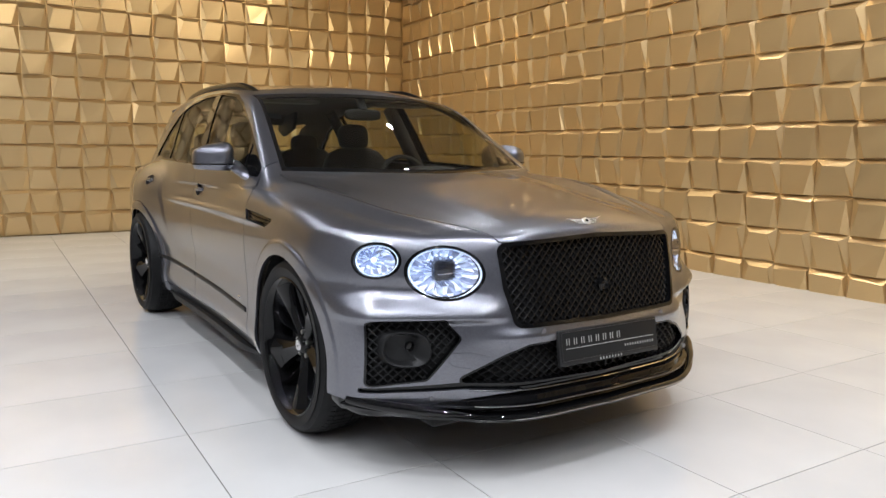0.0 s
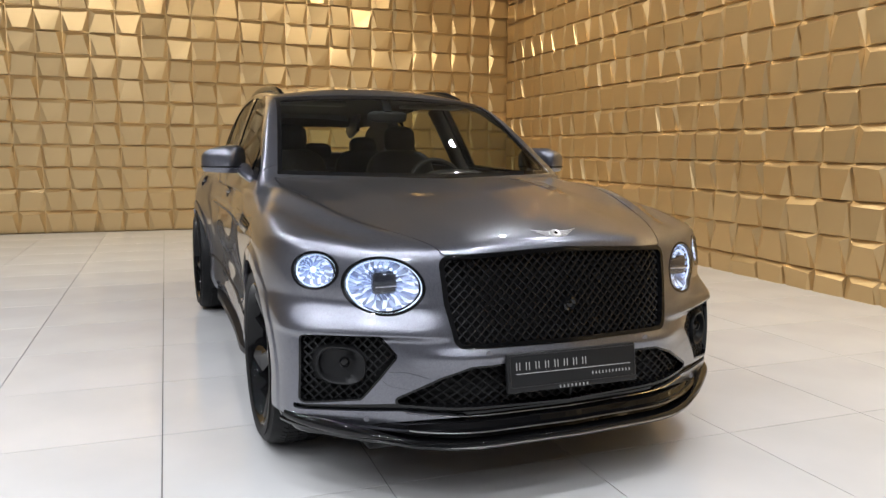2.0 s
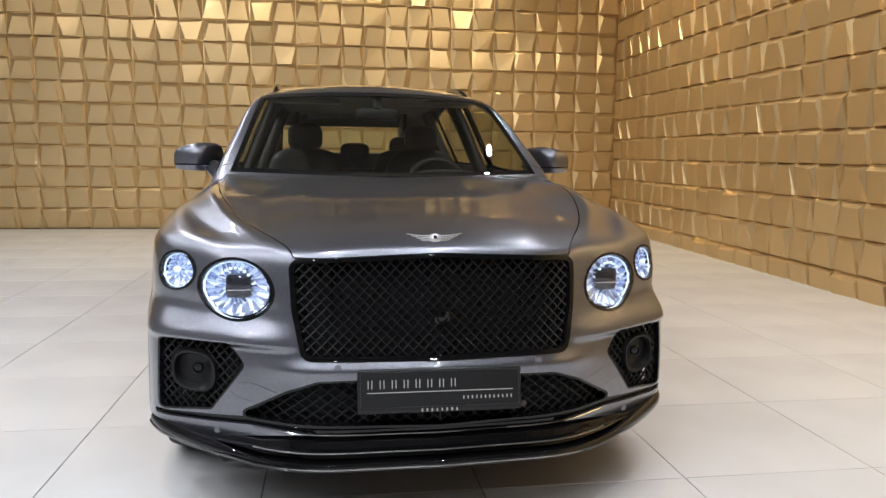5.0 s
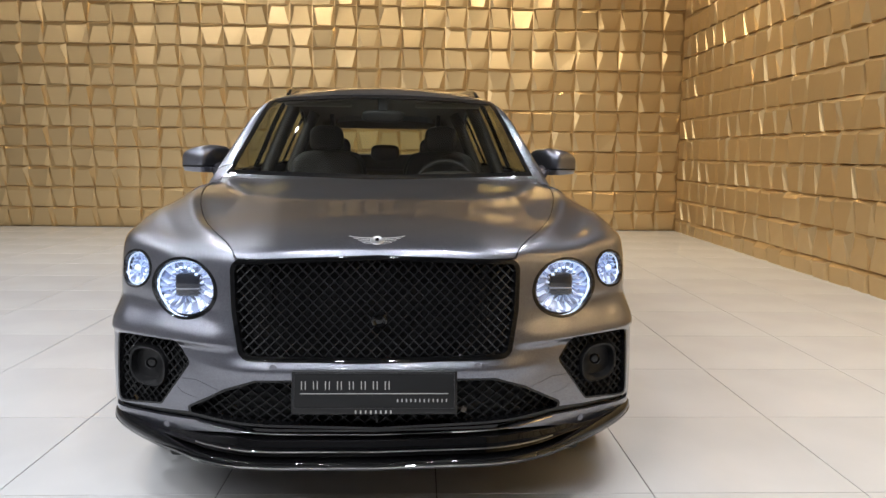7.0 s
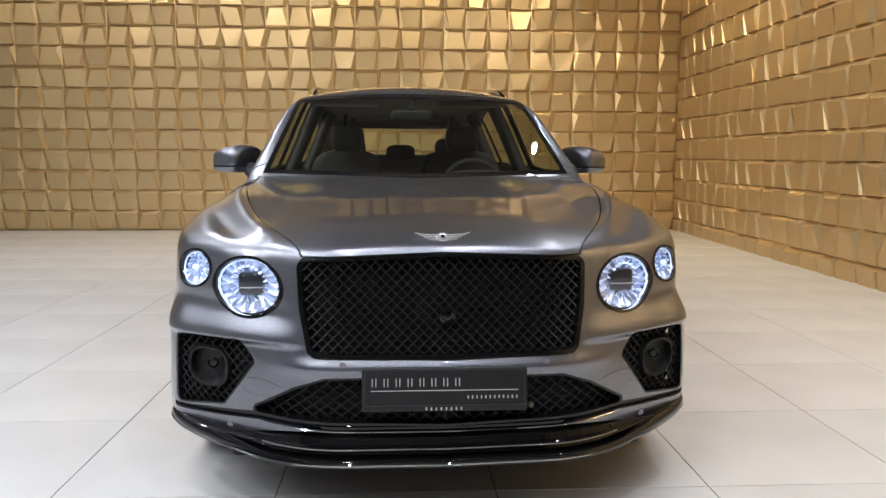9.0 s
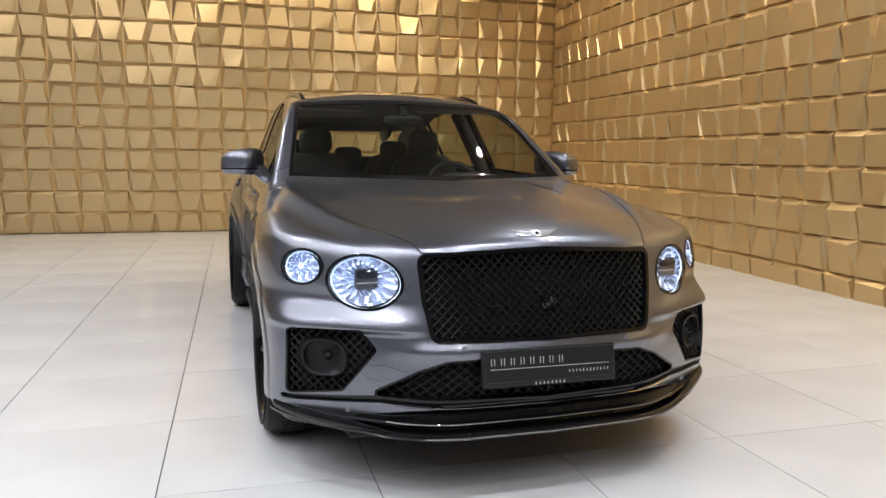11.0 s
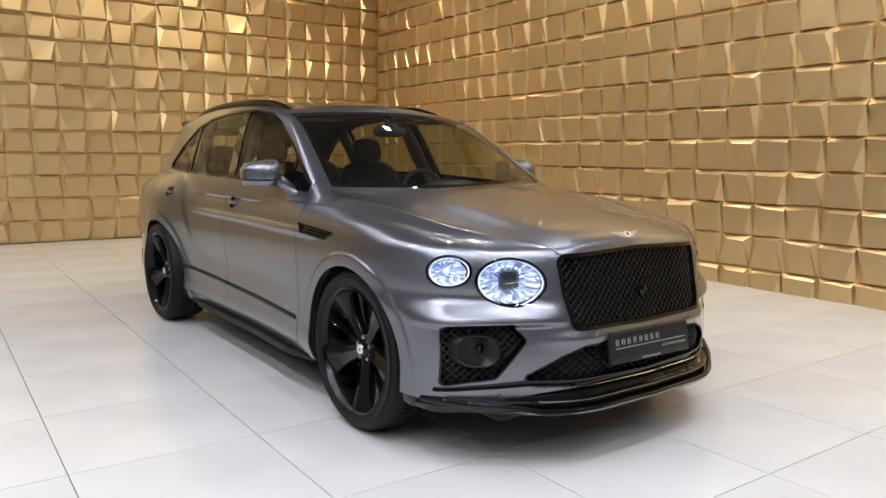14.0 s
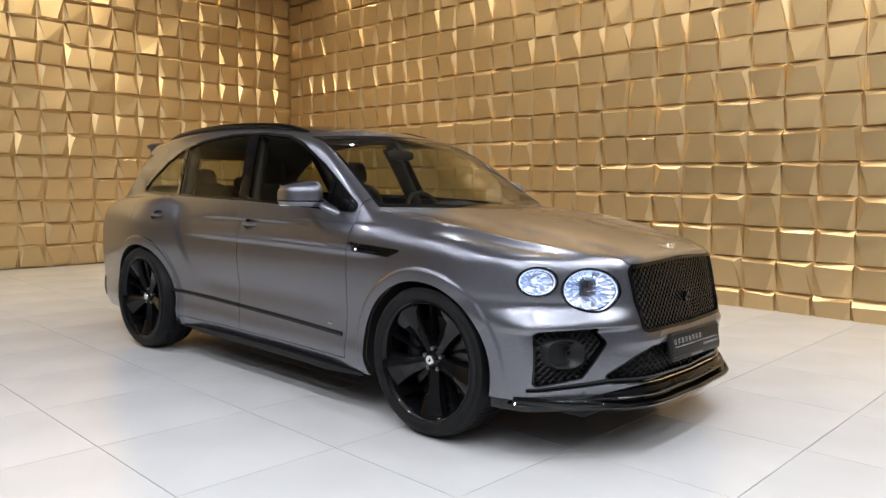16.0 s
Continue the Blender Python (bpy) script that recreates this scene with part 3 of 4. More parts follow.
def sheet(name, verts, faces, mat, parent=None, label="", smooth=False):
    bm = bmesh.new()
    me = mesh_of("tmp", verts, faces, mat)
    bm.from_mesh(me)
    bpy.data.meshes.remove(me)
    bmesh.ops.recalc_face_normals(bm, faces=bm.faces[:])
    return part(name, bm, mat, parent or car, label, smooth)


# ---- panels ----
def sewn(a, b):
    """Two pieces in one mesh; both carry the surface's own normals."""
    return np.concatenate([a[0], b[0]]), np.concatenate([a[1], b[1] + len(a[0])])


def band(m, fn, lo, hi):
    k = cut(m, fn(m[0]) - lo)
    return cut(k, hi - fn(k[0]))


bonnet_a, nose = split(nose, bonnet_field)
bonnet_b, rest = split(rest, bonnet_field)
panel("bonnet", both(sewn(bonnet_a, bonnet_b)), paint, label="silver-grey metallic bonnet with raised shoulders")


def valance_field(v):
    s, y, z = v.T
    middle = polygon(s, z, ((-0.1, 0.405), (0.60, 0.393), (0.60, 0.364), (0.45, 0.358), (0.36, 0.354), (0.50, 0.342), (0.62, 0.322), (0.74, 0.295), (0.74, 0.1), (-0.1, 0.1)))
    strip = polygon(s, z, ((0.58, 0.396), (0.945, 0.364), (0.945, 0.346), (0.60, 0.366)))
    lower_edge = polygon(s, z, ((0.55, 0.298), (1.2, 0.310), (1.2, 0.1), (0.55, 0.1)))
    return np.where(y < -0.3, np.minimum(np.minimum(middle, strip), lower_edge), 0.2)


bumper, nose = split(nose, bumper_field, 0.0)
valance, bumper = split(bumper, valance_field, 0.001)
tow, bumper = split(bumper, tow_field, 0.0005)
front_bumper = panel("front_bumper", both(bumper), paint, label="silver-grey bumper with three black intakes")
for k in (tow, right_hand(tow)):
    panel("tow_cover", k, paint, front_bumper, depth=0.006)
panel("valance", both(valance), gloss_black, front_bumper, "gloss black lower valance", inset=0.016)
front_door, rest = split(rest, front_door_field)
rear_door, rest = split(rest, rear_door_field)
front_wing = sewn(nose, cut(rest, 0.62 - rest[0][:, 1]))
rear_half = cut(rest, rest[0][:, 1] - 0.62)
vent, front_wing = split(front_wing, vent_field, 0.0)
dimple_f, front_door = split(front_door, handle_field, 0.0)
dimple_r, rear_door = split(rear_door, handle_field, 0.0)
roof_glass, rear_half = split(rear_half, roof_glass_field)
wings = pair("front_wing", front_wing, paint)
doors = pair("front_door", front_door, paint)
rear_doors = pair("rear_door", rear_door, paint)
panel("rear_body", both(rear_half), paint)
panel("roof_glass", both(roof_glass), gloss_black, label="black glass roof", inset=0.002)
for k, owner in zip((vent, right_hand(vent)), wings):
    panel("wing_vent", k, gloss_black, owner, "gloss black side vent", depth=0.0, inset=0.018)
for m, owners in ((dimple_f, doors), (dimple_r, rear_doors)):
    for k, owner in zip((m, right_hand(m)), owners):
        panel("handle_recess", k, paint, owner, depth=0.0, inset=0.020)
panel("windscreen", both(cut(screen, -0.022 - screen_field(screen[0]))), screen_glass, depth=0.0, inset=0.004).visible_shadow = False
panel("windscreen_border", both(band(screen, screen_field, -0.022, 0.0)), gloss_black, depth=0.006, inset=0.003)
rear_glass = panel("rear_screen", both(rear_screen), screen_glass, depth=0.0, inset=0.003)
rear_glass.visible_shadow = False

# side glass: three panes, black pillars between them, black trim round them
def pillar_field(v):
    y, z = v[:, 1], v[:, 2]
    b = np.abs(y - 1.775 - 0.30 * (z - 1.17)) - 0.060
    c = np.abs(y - 2.715 - 0.30 * (z - 1.18)) - 0.022
    q = np.abs(y - 0.895 - 0.03 * (z - 1.17)) - 0.014
    return np.minimum(np.minimum(b, c), q)


trim = band(side_windows, glass_field, -0.017, 0.01)
inner = cut(side_windows, -0.017 - glass_field(side_windows[0]))
pillars = cut(inner, -pillar_field(inner[0]))
panes = cut(inner, pillar_field(inner[0]))
pair("window_trim", trim, gloss_black, depth=0.012, inset=-0.001, label="gloss black window surround")
for lo, hi in ((0.0, 1.2), (1.2, 2.3), (2.3, 5.0)):
    p = cut(pillars, pillars[0][:, 1] - lo)
    pair("door_pillar", cut(p, hi - p[0][:, 1]), gloss_black, depth=0.01, inset=0.001, label="gloss black door pillar")
for name, lo, hi, owners in (("sail_panel", 0.0, 0.895, doors), ("front_window", 0.895, 1.775, doors), ("rear_window", 1.775, 2.80, rear_doors), ("quarter_window", 2.80, 5.0, (car, car))):
    p = cut(panes, panes[0][:, 1] - lo - (0.30 * (panes[0][:, 2] - 1.38) if lo == 2.80 else 0))
    p = cut(p, hi + (0.30 * (p[0][:, 2] - 1.38) if hi == 2.80 else 0) - p[0][:, 1])
    mat = gloss_black if name == "sail_panel" else side_glass
    for k, owner in zip((p, right_hand(p)), owners):
        ob = panel(name, k, mat, owner, depth=0.0, inset=0.006)
        ob.visible_shadow = name == "sail_panel"

# dark inner skin under the panels
panel("nose_lining", both(shell_nose), shade_black, depth=0.0, inset=0.07)
cabin_skin = cut(shell_rest, shell_rest[0][:, 1] - 0.25)
panel("cabin_lining", both(cabin_skin), cabin_trim, depth=0.0, inset=0.03)
part("underbody", box_bm(-0.72, 0.72, -0.78, 3.95, 0.21, 0.27, 0.02), shade_black, car)
for y in (0.0, WHEELBASE):
    for sd in (1, -1):
        bm = lathe([(0.50, 0.0), (0.50, 0.475), (0.93, 0.475)], 64)
        bmesh.ops.delete(bm, geom=[v for v in bm.verts if v.co.z < -0.16], context="VERTS")
        for v in bm.verts:
            v.co = (v.co.x * sd, v.co.y + y + 0.012, v.co.z + 0.375)
        part("wheel_housing", bm, shade_black, car)

# ---- wheels ----
rotor_dark = material("brake_rotor", (0.09, 0.088, 0.086), 0.4, 1.0)
TYRE_R, RIM_R, WIDTH = 0.394, 0.306, 0.29


def spoke(angle, root, tip, deep=0.0, sweep_back=0.0):
    """A blade from the hub to the rim with a folded face; root and tip: half widths; deep: set back from the wheel's face."""
    bm = bmesh.new()
    rows = []
    for k in range(11):
        t = k / 10
        r = 0.045 + t * (RIM_R - 0.050)
        half = root + (tip - root) * (0.25 * t + 0.75 * t ** 2.4)
        x = 0.080 + 0.046 * t ** 1.4 - deep * (1 - 0.7 * t)
        prof = [(-half, x - 0.045), (-half * 0.95, x - 0.010 - 0.020 * t), (-half * 0.80, x - 0.004 - 0.010 * t), (-half * 0.10, x + 0.003), (half * 0.12, x - 0.003), (half * 0.88, x - 0.020), (half, x - 0.050)]
        row = []
        for w, q in prof:
            a = angle + w / max(r, 0.06) * 0.98 + sweep_back * t * t
            row.append(bm.verts.new((q, r * math.cos(a), r * math.sin(a))))
        rows.append(row)
    for a, b in zip(rows, rows[1:]):
        for j in range(len(a) - 1):
            bm.faces.new((a[j], a[j + 1], b[j + 1], b[j]))
    bmesh.ops.recalc_face_normals(bm, faces=bm.faces[:])
    return bm


def tread():
    """Shoulder blocks and rib blocks round the tyre."""
    verts, faces = [], []
    n = 76
    for i in range(n):
        for x0, x1, lean in ((0.072, 0.135, 0.5), (0.025, 0.068, 0.2), (-0.02, 0.02, 0.0), (-0.068, -0.025, -0.2), (-0.135, -0.072, -0.5)):
            a0, a1 = 2 * math.pi * (i + 0.08) / n, 2 * math.pi * (i + 0.92) / n
            k = len(verts)
            for x in (x0, x1):
                edge = abs(x) > 0.13
                sk = lean * (x - x0) * 0.8
                for a in (a0, a1):
                    r = TYRE_R - (0.020 if edge else 0.0) - (0.0015 if abs(x) > 0.07 else 0)
                    verts += [(x, (r - 0.010) * math.cos(a + sk), (r - 0.010) * math.sin(a + sk)), (x, r * math.cos(a + sk), r * math.sin(a + sk))]
            faces += [(k + 1, k + 3, k + 7, k + 5), (k, k + 1, k + 5, k + 4), (k + 2, k + 6, k + 7, k + 3), (k, k + 2, k + 3, k + 1), (k + 4, k + 5, k + 7, k + 6)]
    return verts, faces


def wheel(matrix, turn, name="wheel"):
    hub = new(name)
    hub.parent = car
    hub.matrix_basis = matrix
    tagged(hub, "gloss black five-spoke wheel with a low black tyre")
    w = WIDTH / 2
    prof = [(-w + 0.03, RIM_R - 0.01), (-w - 0.004, RIM_R + 0.03), (-w, TYRE_R - 0.045), (-w + 0.012, TYRE_R - 0.02), (-w + 0.04, TYRE_R - 0.009), (0, TYRE_R - 0.008), (w - 0.04, TYRE_R - 0.009), (w - 0.012, TYRE_R - 0.02), (w, TYRE_R - 0.045), (w + 0.005, RIM_R + 0.045), (w + 0.004, RIM_R + 0.02), (w - 0.002, RIM_R + 0.008), (w - 0.008, RIM_R)]
    part("tyre", lathe(prof, 128), rubber, hub)
    v, f = tread()
    sheet("tread", v, f, rubber, hub)
    part("rim", lathe([(w - 0.004, RIM_R + 0.002), (w - 0.001, RIM_R - 0.004), (w - 0.008, RIM_R - 0.012), (w - 0.03, RIM_R - 0.022), (0.0, RIM_R - 0.032), (-w + 0.02, RIM_R - 0.02)], 128), wheel_black, hub)
    for i in range(5):
        a = turn + 2 * math.pi * i / 5
        part("spoke", spoke(a, 0.034, 0.112), wheel_black, hub)
        part("rib", spoke(a + turn / abs(turn) * 0.56, 0.007, 0.018, 0.040, turn / abs(turn) * 0.16), wheel_black, hub)
        part("wheel_bolt", lathe([(0.060, 0.0), (0.078, 0.007), (0.078, 0.010), (0.05, 0.010)], 10), steel, hub).matrix_basis = pose(0, 0.056 * math.cos(a + 0.63), 0.056 * math.sin(a + 0.63))
    part("hub_cap", lathe([(0.094, 0.0), (0.095, 0.020), (0.092, 0.034), (0.084, 0.040), (0.07, 0.052), (0.04, 0.07)], 48), wheel_black, hub)
    part("cap_badge", lathe([(0.0945, 0.006), (0.0985, 0.009), (0.0985, 0.023), (0.0945, 0.026)], 32), chrome, hub, "small chrome badge in the hub cap")
    # added black disc that stands for the shade behind the spokes
    part("dark_backing", lathe([(-0.03, 0.0), (-0.03, 0.268), (-0.05, 0.27)], 64), shade_black, hub)
    part("brake_disc", lathe([(0.0, 0.07), (0.015, 0.08), (0.015, 0.205), (0.0, 0.205), (0.0, 0.07)], 96), rotor_dark, hub)
    bm = bmesh.new()
    rows = []
    for k in range(13):
        a = math.pi * (0.80 + 0.40 * k / 12)
        rows.append([bm.verts.new((x, r * math.cos(a), r * math.sin(a))) for x, r in ((-0.04, 0.13), (0.032, 0.13), (0.040, 0.15), (0.040, 0.20), (0.03, 0.222), (-0.04, 0.222))])
    for a, b in zip(rows, rows[1:]):
        for j in range(6):
            bm.faces.new((a[j], a[(j + 1) % 6], b[(j + 1) % 6], b[j]))
    bm.faces.new(rows[0]), bm.faces.new(rows[-1])
    bmesh.ops.recalc_face_normals(bm, faces=bm.faces[:])
    part("brake_caliper", bm, satin_black, hub, "black brake caliper")
    return hub


for y in (0.0, WHEELBASE):
    out = 0.838 + (0.012 if y else 0.0)
    wheel(pose(out, y, HUB), 0.35)
    wheel(pose(-out, y, HUB, 0, 0, 180), -0.28)

# ---- nose: grille, lamps, intakes, splitter, plate ----
nose0 = shell_nose
mesh_black = material("mesh_black", (0.006, 0.006, 0.0066), 0.08, Specular_IOR_Level=0.6)
grille = new("radiator_grille")
grille.parent = car
tagged(grille, "gloss black radiator grille with diamond mesh")
panel("grille_frame", both(band(nose0, grille_field, -0.013, 0.003)), gloss_black, grille, depth=0.03, inset=-0.004)
v, f = lattice(grille_field, -0.5, 0.5, 0.585, 0.93, 0.0345, 0.0345, 0.0040, 0.010, 0.012)
sheet("grille_mesh", v, f, mesh_black, grille, "gloss black diamond mesh")
for x in (-0.36, 0.36):
    yb = float(front_y(abs(x), 0.73)) + 0.06
    part("grille_bar", box_bm(x - 0.012, x + 0.012, yb, yb + 0.02, 0.62, 0.895, 0.004), shade_black, grille)
yb = float(front_y(0.0, 0.725)) + 0.002
bm = lathe([(0.0, 0.026), (-0.012, 0.026), (-0.016, 0.020), (-0.010, 0.012), (-0.012, 0.0)], 32)
bmesh.ops.transform(bm, verts=bm.verts[:], matrix=pose(0.008, yb + 0.008, 0.722, 0, 0, 90))
part("camera_eye", bm, gloss_black, grille, "round black camera in the mesh")

pods = []
for sd in (1, -1):
    pod = new("bumper_pod")
    pod.parent = front_bumper
    tagged(pod, "black side intake with diamond mesh")
    pods.append(pod)
    m = band(nose0, pod_field, -0.006, 0.001)
    panel("pod_frame", m if sd > 0 else right_hand(m), gloss_black, pod, depth=0.05, inset=0.001)
    hole = lambda q: np.maximum(pod_field(q), 0.078 - np.hypot(np.abs(q[:, 0]) - 0.80, (q[:, 2] - 0.517) * 1.12))
    v, f = lattice(hole, 0.60, 0.97, 0.35, 0.63, 0.031, 0.035, 0.0034, 0.010, 0.026)
    sheet("pod_mesh", [(x * sd, y, z) for x, y, z in v], f, satin_black, pod)
    # rounded blanking cover with a small sensor eye
    cx, cz = 0.80, 0.517
    rows, N = [], 40
    vs, fs = [], []
    for k, (sc, dy) in enumerate(((1.12, 0.045), (1.0, 0.002), (0.94, -0.006), (0.86, -0.003), (0.70, 0.030), (0.0, 0.042))):
        for i in range(N):
            a = 2 * math.pi * i / N
            c, s = math.cos(a), math.sin(a)
            px = cx + sc * 0.080 * math.copysign(abs(c) ** 0.78, c)
            pz = cz + sc * 0.070 * math.copysign(abs(s) ** 0.78, s)
            vs.append((px, pz, dy))
    ys = front_y([q[0] for q in vs], [q[1] for q in vs])
    vs = [(q[0] * sd, y + q[2] + 0.012, q[1]) for q, y in zip(vs, ys)]
    for k in range(5):
        for i in range(N):
            j = (i + 1) % N
            fs.append((k * N + i, k * N + j, k * N + N + j, k * N + N + i))
    sheet("pod_cover", vs, fs, satin_black, pod, "smooth black blanking cover", True)
    bm = lathe([(0.0, 0.019), (-0.010, 0.019), (-0.012, 0.016), (-0.004, 0.012), (-0.005, 0.0)], 32)
    bmesh.ops.transform(bm, verts=bm.verts[:], matrix=pose(0.785 * sd, float(front_y(0.785, 0.525)) + 0.026, 0.528, 0, 0, 90))
    part("sensor_eye", bm, gloss_black, pod)

intake = new("lower_intake")
intake.parent = front_bumper
panel("intake_frame", both(band(nose0, intake_field, -0.008, 0.001)), gloss_black, intake, depth=0.04, inset=0.002)
v, f = lattice(intake_field, -0.66, 0.66, 0.36, 0.54, 0.046, 0.036, 0.0033, 0.012, 0.03)
sheet("intake_mesh", v, f, satin_black, intake)

crystal = material("cut_crystal_reflector", (0.60, 0.68, 0.90), 0.16, 0.7)
led = bpy.data.materials.new("led_light")
led.use_nodes = True
principled(led).inputs["Base Color"].default_value = (0.9, 0.95, 1, 1)
principled(led).inputs["Emission Color"].default_value = (0.52, 0.71, 1.0, 1)
principled(led).inputs["Emission Strength"].default_value = 0.7
# weak emission puts the lamp's sparkle into some facets of the bowl
glow = bpy.data.materials.new("crystal_sparkle")
glow.use_nodes = True
principled(glow).inputs["Base Color"].default_value = (0.8, 0.85, 0.95, 1)
principled(glow).inputs["Roughness"].default_value = 0.1
principled(glow).inputs["Emission Color"].default_value = (0.46, 0.66, 1.0, 1)
principled(glow).inputs["Emission Strength"].default_value = 0.24
dark_lens = material("projector_lens", (0.012, 0.014, 0.02), 0.05, 0.0, Coat_Weight=1.0)


def lamp_unit(sd, n, fn, projector):
    """A round lamp: black bezel, clear lens, glowing ring, cut-crystal bowl and a projector eye."""
    unit = new("headlight" if projector else "side_light")
    unit.parent = car
    tagged(unit, "lit round headlight with cut-crystal inside")
    m = band(nose0, fn, -0.006, 0.0025)
    panel("bezel", m if sd > 0 else right_hand(m), gloss_black, unit, depth=0.03, inset=-0.0015)
    m = cut(nose0, -0.005 - fn(nose0[0]))
    lens = panel("lens", m if sd > 0 else right_hand(m), lens_glass, unit, depth=0.0, inset=-0.001)
    lens.visible_shadow = False
    m = band(nose0, fn, -0.0105, -0.006)
    panel("light_ring", m if sd > 0 else right_hand(m), led, unit, "bluish white glowing ring", depth=0.004, inset=0.012)
    # the bowl: a short outer ring, then long petals that run to the eye
    rim = cut(nose0, -0.010 - fn(nose0[0]))[0]
    cx, cz = (rim[:, 0].min() + rim[:, 0].max()) / 2, (rim[:, 2].min() + rim[:, 2].max()) / 2
    rx, rz = np.ptp(rim[:, 0]) / 2 * 1.06, np.ptp(rim[:, 2]) / 2 * 1.06
    levels = ((0.93, 0.012), (0.87, 0.026), (0.60, 0.037), (0.40, 0.046), (0.0, 0.052))
    vs, fs, fs2 = [], [], []
    for k, (sc, dep) in enumerate(levels):
        for i in range(n):
            a = 2 * math.pi * (i + 0.5 * (k == 0)) / n
            zig = (0.009 if i % 2 else -0.004) if 0 < k < 4 else 0.0
            vs.append((cx + rx * sc * math.cos(a), cz + rz * sc * math.sin(a), dep + zig))
    ys = front_y([abs(q[0]) for q in vs], [q[1] for q in vs])
    vs = [(q[0] * sd, y + q[2], q[1]) for q, y in zip(vs, ys)]
    for k in range(len(levels) - 1):
        for i in range(n):
            j = (i + 1) % n
            a, b, c, d = k * n + i, k * n + j, k * n + n + i, k * n + n + j
            t1, t2 = ((a, b, c), (b, d, c)) if k % 2 else ((a, b, d), (a, d, c))
            (fs2 if (i * 7 + k * 3) % 5 < 2 else fs).append(t1)
            (fs2 if (i * 5 + k) % 7 < 2 else fs).append(t2)
    sheet("crystal_bowl", vs, fs, crystal, unit)
    sheet("sparkle_facets", vs, fs2, glow, unit, "bluish crystal facets with the sparkle put in as emission")
    if projector:
        ex, ez = cx - 0.014, cz + 0.010
        y0 = float(front_y(ex, ez)) + 0.018
        bm = box_bm(-0.046, 0.046, 0.0, 0.05, -0.044, 0.038, 0.016)
        bmesh.ops.transform(bm, verts=bm.verts[:], matrix=pose(ex * sd, y0, ez, 0, 0, 0))
        eye = part("projector_eye", bm, dark_lens, unit, "dark square projector lens")
        part("projector_bar", box_bm(ex * sd - 0.040, ex * sd + 0.040, y0 - 0.003, y0 + 0.004, ez - 0.016, ez - 0.011, 0.001), chrome, unit)
        for i in range(7):
            a = math.pi * (0.25 + 0.5 * i / 6)
            px, pz = cx + 0.062 * math.cos(a), cz + 0.066 * math.sin(a)
            yy = float(front_y(px, pz)) + 0.014
            part("led_dot", box_bm(px * sd - 0.005, px * sd + 0.005, yy, yy + 0.008, pz - 0.004, pz + 0.004, 0.0015), led, unit)
    else:
        y0 = float(front_y(cx, cz)) + 0.022
        bm = bmesh.new()
        bmesh.ops.create_icosphere(bm, subdivisions=2, radius=0.012, matrix=Matrix.Translation((cx * sd, y0, cz)))
        part("bulb", bm, led, unit, "small glowing bulb", False)
    return unit


for sd in (1, -1):
    lamp_unit(sd, 40, lamp_field, True)
    lamp_unit(sd, 28, lamp2_field, False)

# splitter: a gloss black blade that follows the nose, lifted at its tips
ss = np.sin(np.linspace(-1, 1, 121) * math.pi / 2) * 0.985
edge = np.abs(ss)
sz = 0.264 + 0.010 * step(edge, 0.56, 0.68) + 0.014 * step(edge, 0.80, 0.97)
sy = nose_low(edge) + nose_lean(0.28) - 0.045 + 0.04 * step(edge, 0.55, 0.95)
sx = ss * (1 - 0.034 * step(edge, 0.6, 0.95))
blade = [(-0.030, 0.006), (-0.034, 0.0), (-0.028, -0.012), (0.055, -0.016), (0.06, 0.082), (0.030, 0.082), (0.022, 0.077), (0.016, 0.054), (-0.002, 0.049), (-0.006, 0.043), (0.004, 0.037), (0.028, 0.032), (0.022, 0.014)]
blade_bm = sweep([(a, b, c) for a, b, c in zip(sx, sy, sz)], [(-q, w) for q, w in blade])
for v in blade_bm.verts:
    base = float(np.interp(abs(v.co.x), sx[60:], sz[60:]))
    rise = v.co.z - base
    if rise > 0.007:
        v.co.z = base + 0.007 + (rise - 0.007) * (0.86 - 0.34 * float(step(abs(v.co.x), 0.46, 0.68)))
splitter = part("splitter", blade_bm, gloss_black, front_bumper, "gloss black front splitter blade")
tip = step(edge, 0.60, 0.84)
bead = [(a, b - 0.022 - 0.004 * k, c + 0.004 + 0.014 * k) for a, b, c, k in zip(sx, sy, sz, tip)]
part("splitter_bead", sweep(bead, oval(0.010, 0.010, 14), scale=[1 + 1.4 * k for k in tip]), gloss_black, splitter, "rounded gloss black front edge")
# thin steel lines on lip and ledge stand for highlights on the black blade
lip = [(a, b - 0.0, c) for a, b, c in zip(sx[14:-14], sy[14:-14] - 0.0335, sz[14:-14] - 0.002)]
part("splitter_highlight", sweep(lip, oval(0.0022, 0.0032, 6)), steel, splitter, "thin steel line that stands for a highlight on the splitter")
ledge = [(a, b - 0.006, c + 0.040) for a, b, c in zip(sx, sy, sz) if abs(a) < 0.60]
part("splitter_highlight", sweep(ledge, oval(0.0018, 0.0022, 6)), steel, splitter)
ss = np.linspace(-0.60, 0.60, 61)
line = [(a, float(b) - 0.004, 0.349 + 0.012 * (abs(a) / 0.6) ** 3) for a, b in zip(ss, front_y(np.abs(ss), 0.349))]
part("valance_line", sweep(line, oval(0.004, 0.0025, 6)), chrome, front_bumper, "thin bright line across the valance")

# number plate and holder
plate_tilt = pose(-0.006, -0.990, 0.505, -9, 0, -2.0)
plate = new("plate_holder")
plate.parent = car
plate.matrix_basis = plate_tilt
tagged(plate, "black show plate with light bars")
plate_black = material("plate_black", (0.011, 0.011, 0.0115), 0.4, Specular_IOR_Level=0.25)
plate_grey = material("plate_frame_grey", (0.014, 0.014, 0.0145), 0.35, Specular_IOR_Level=0.3)
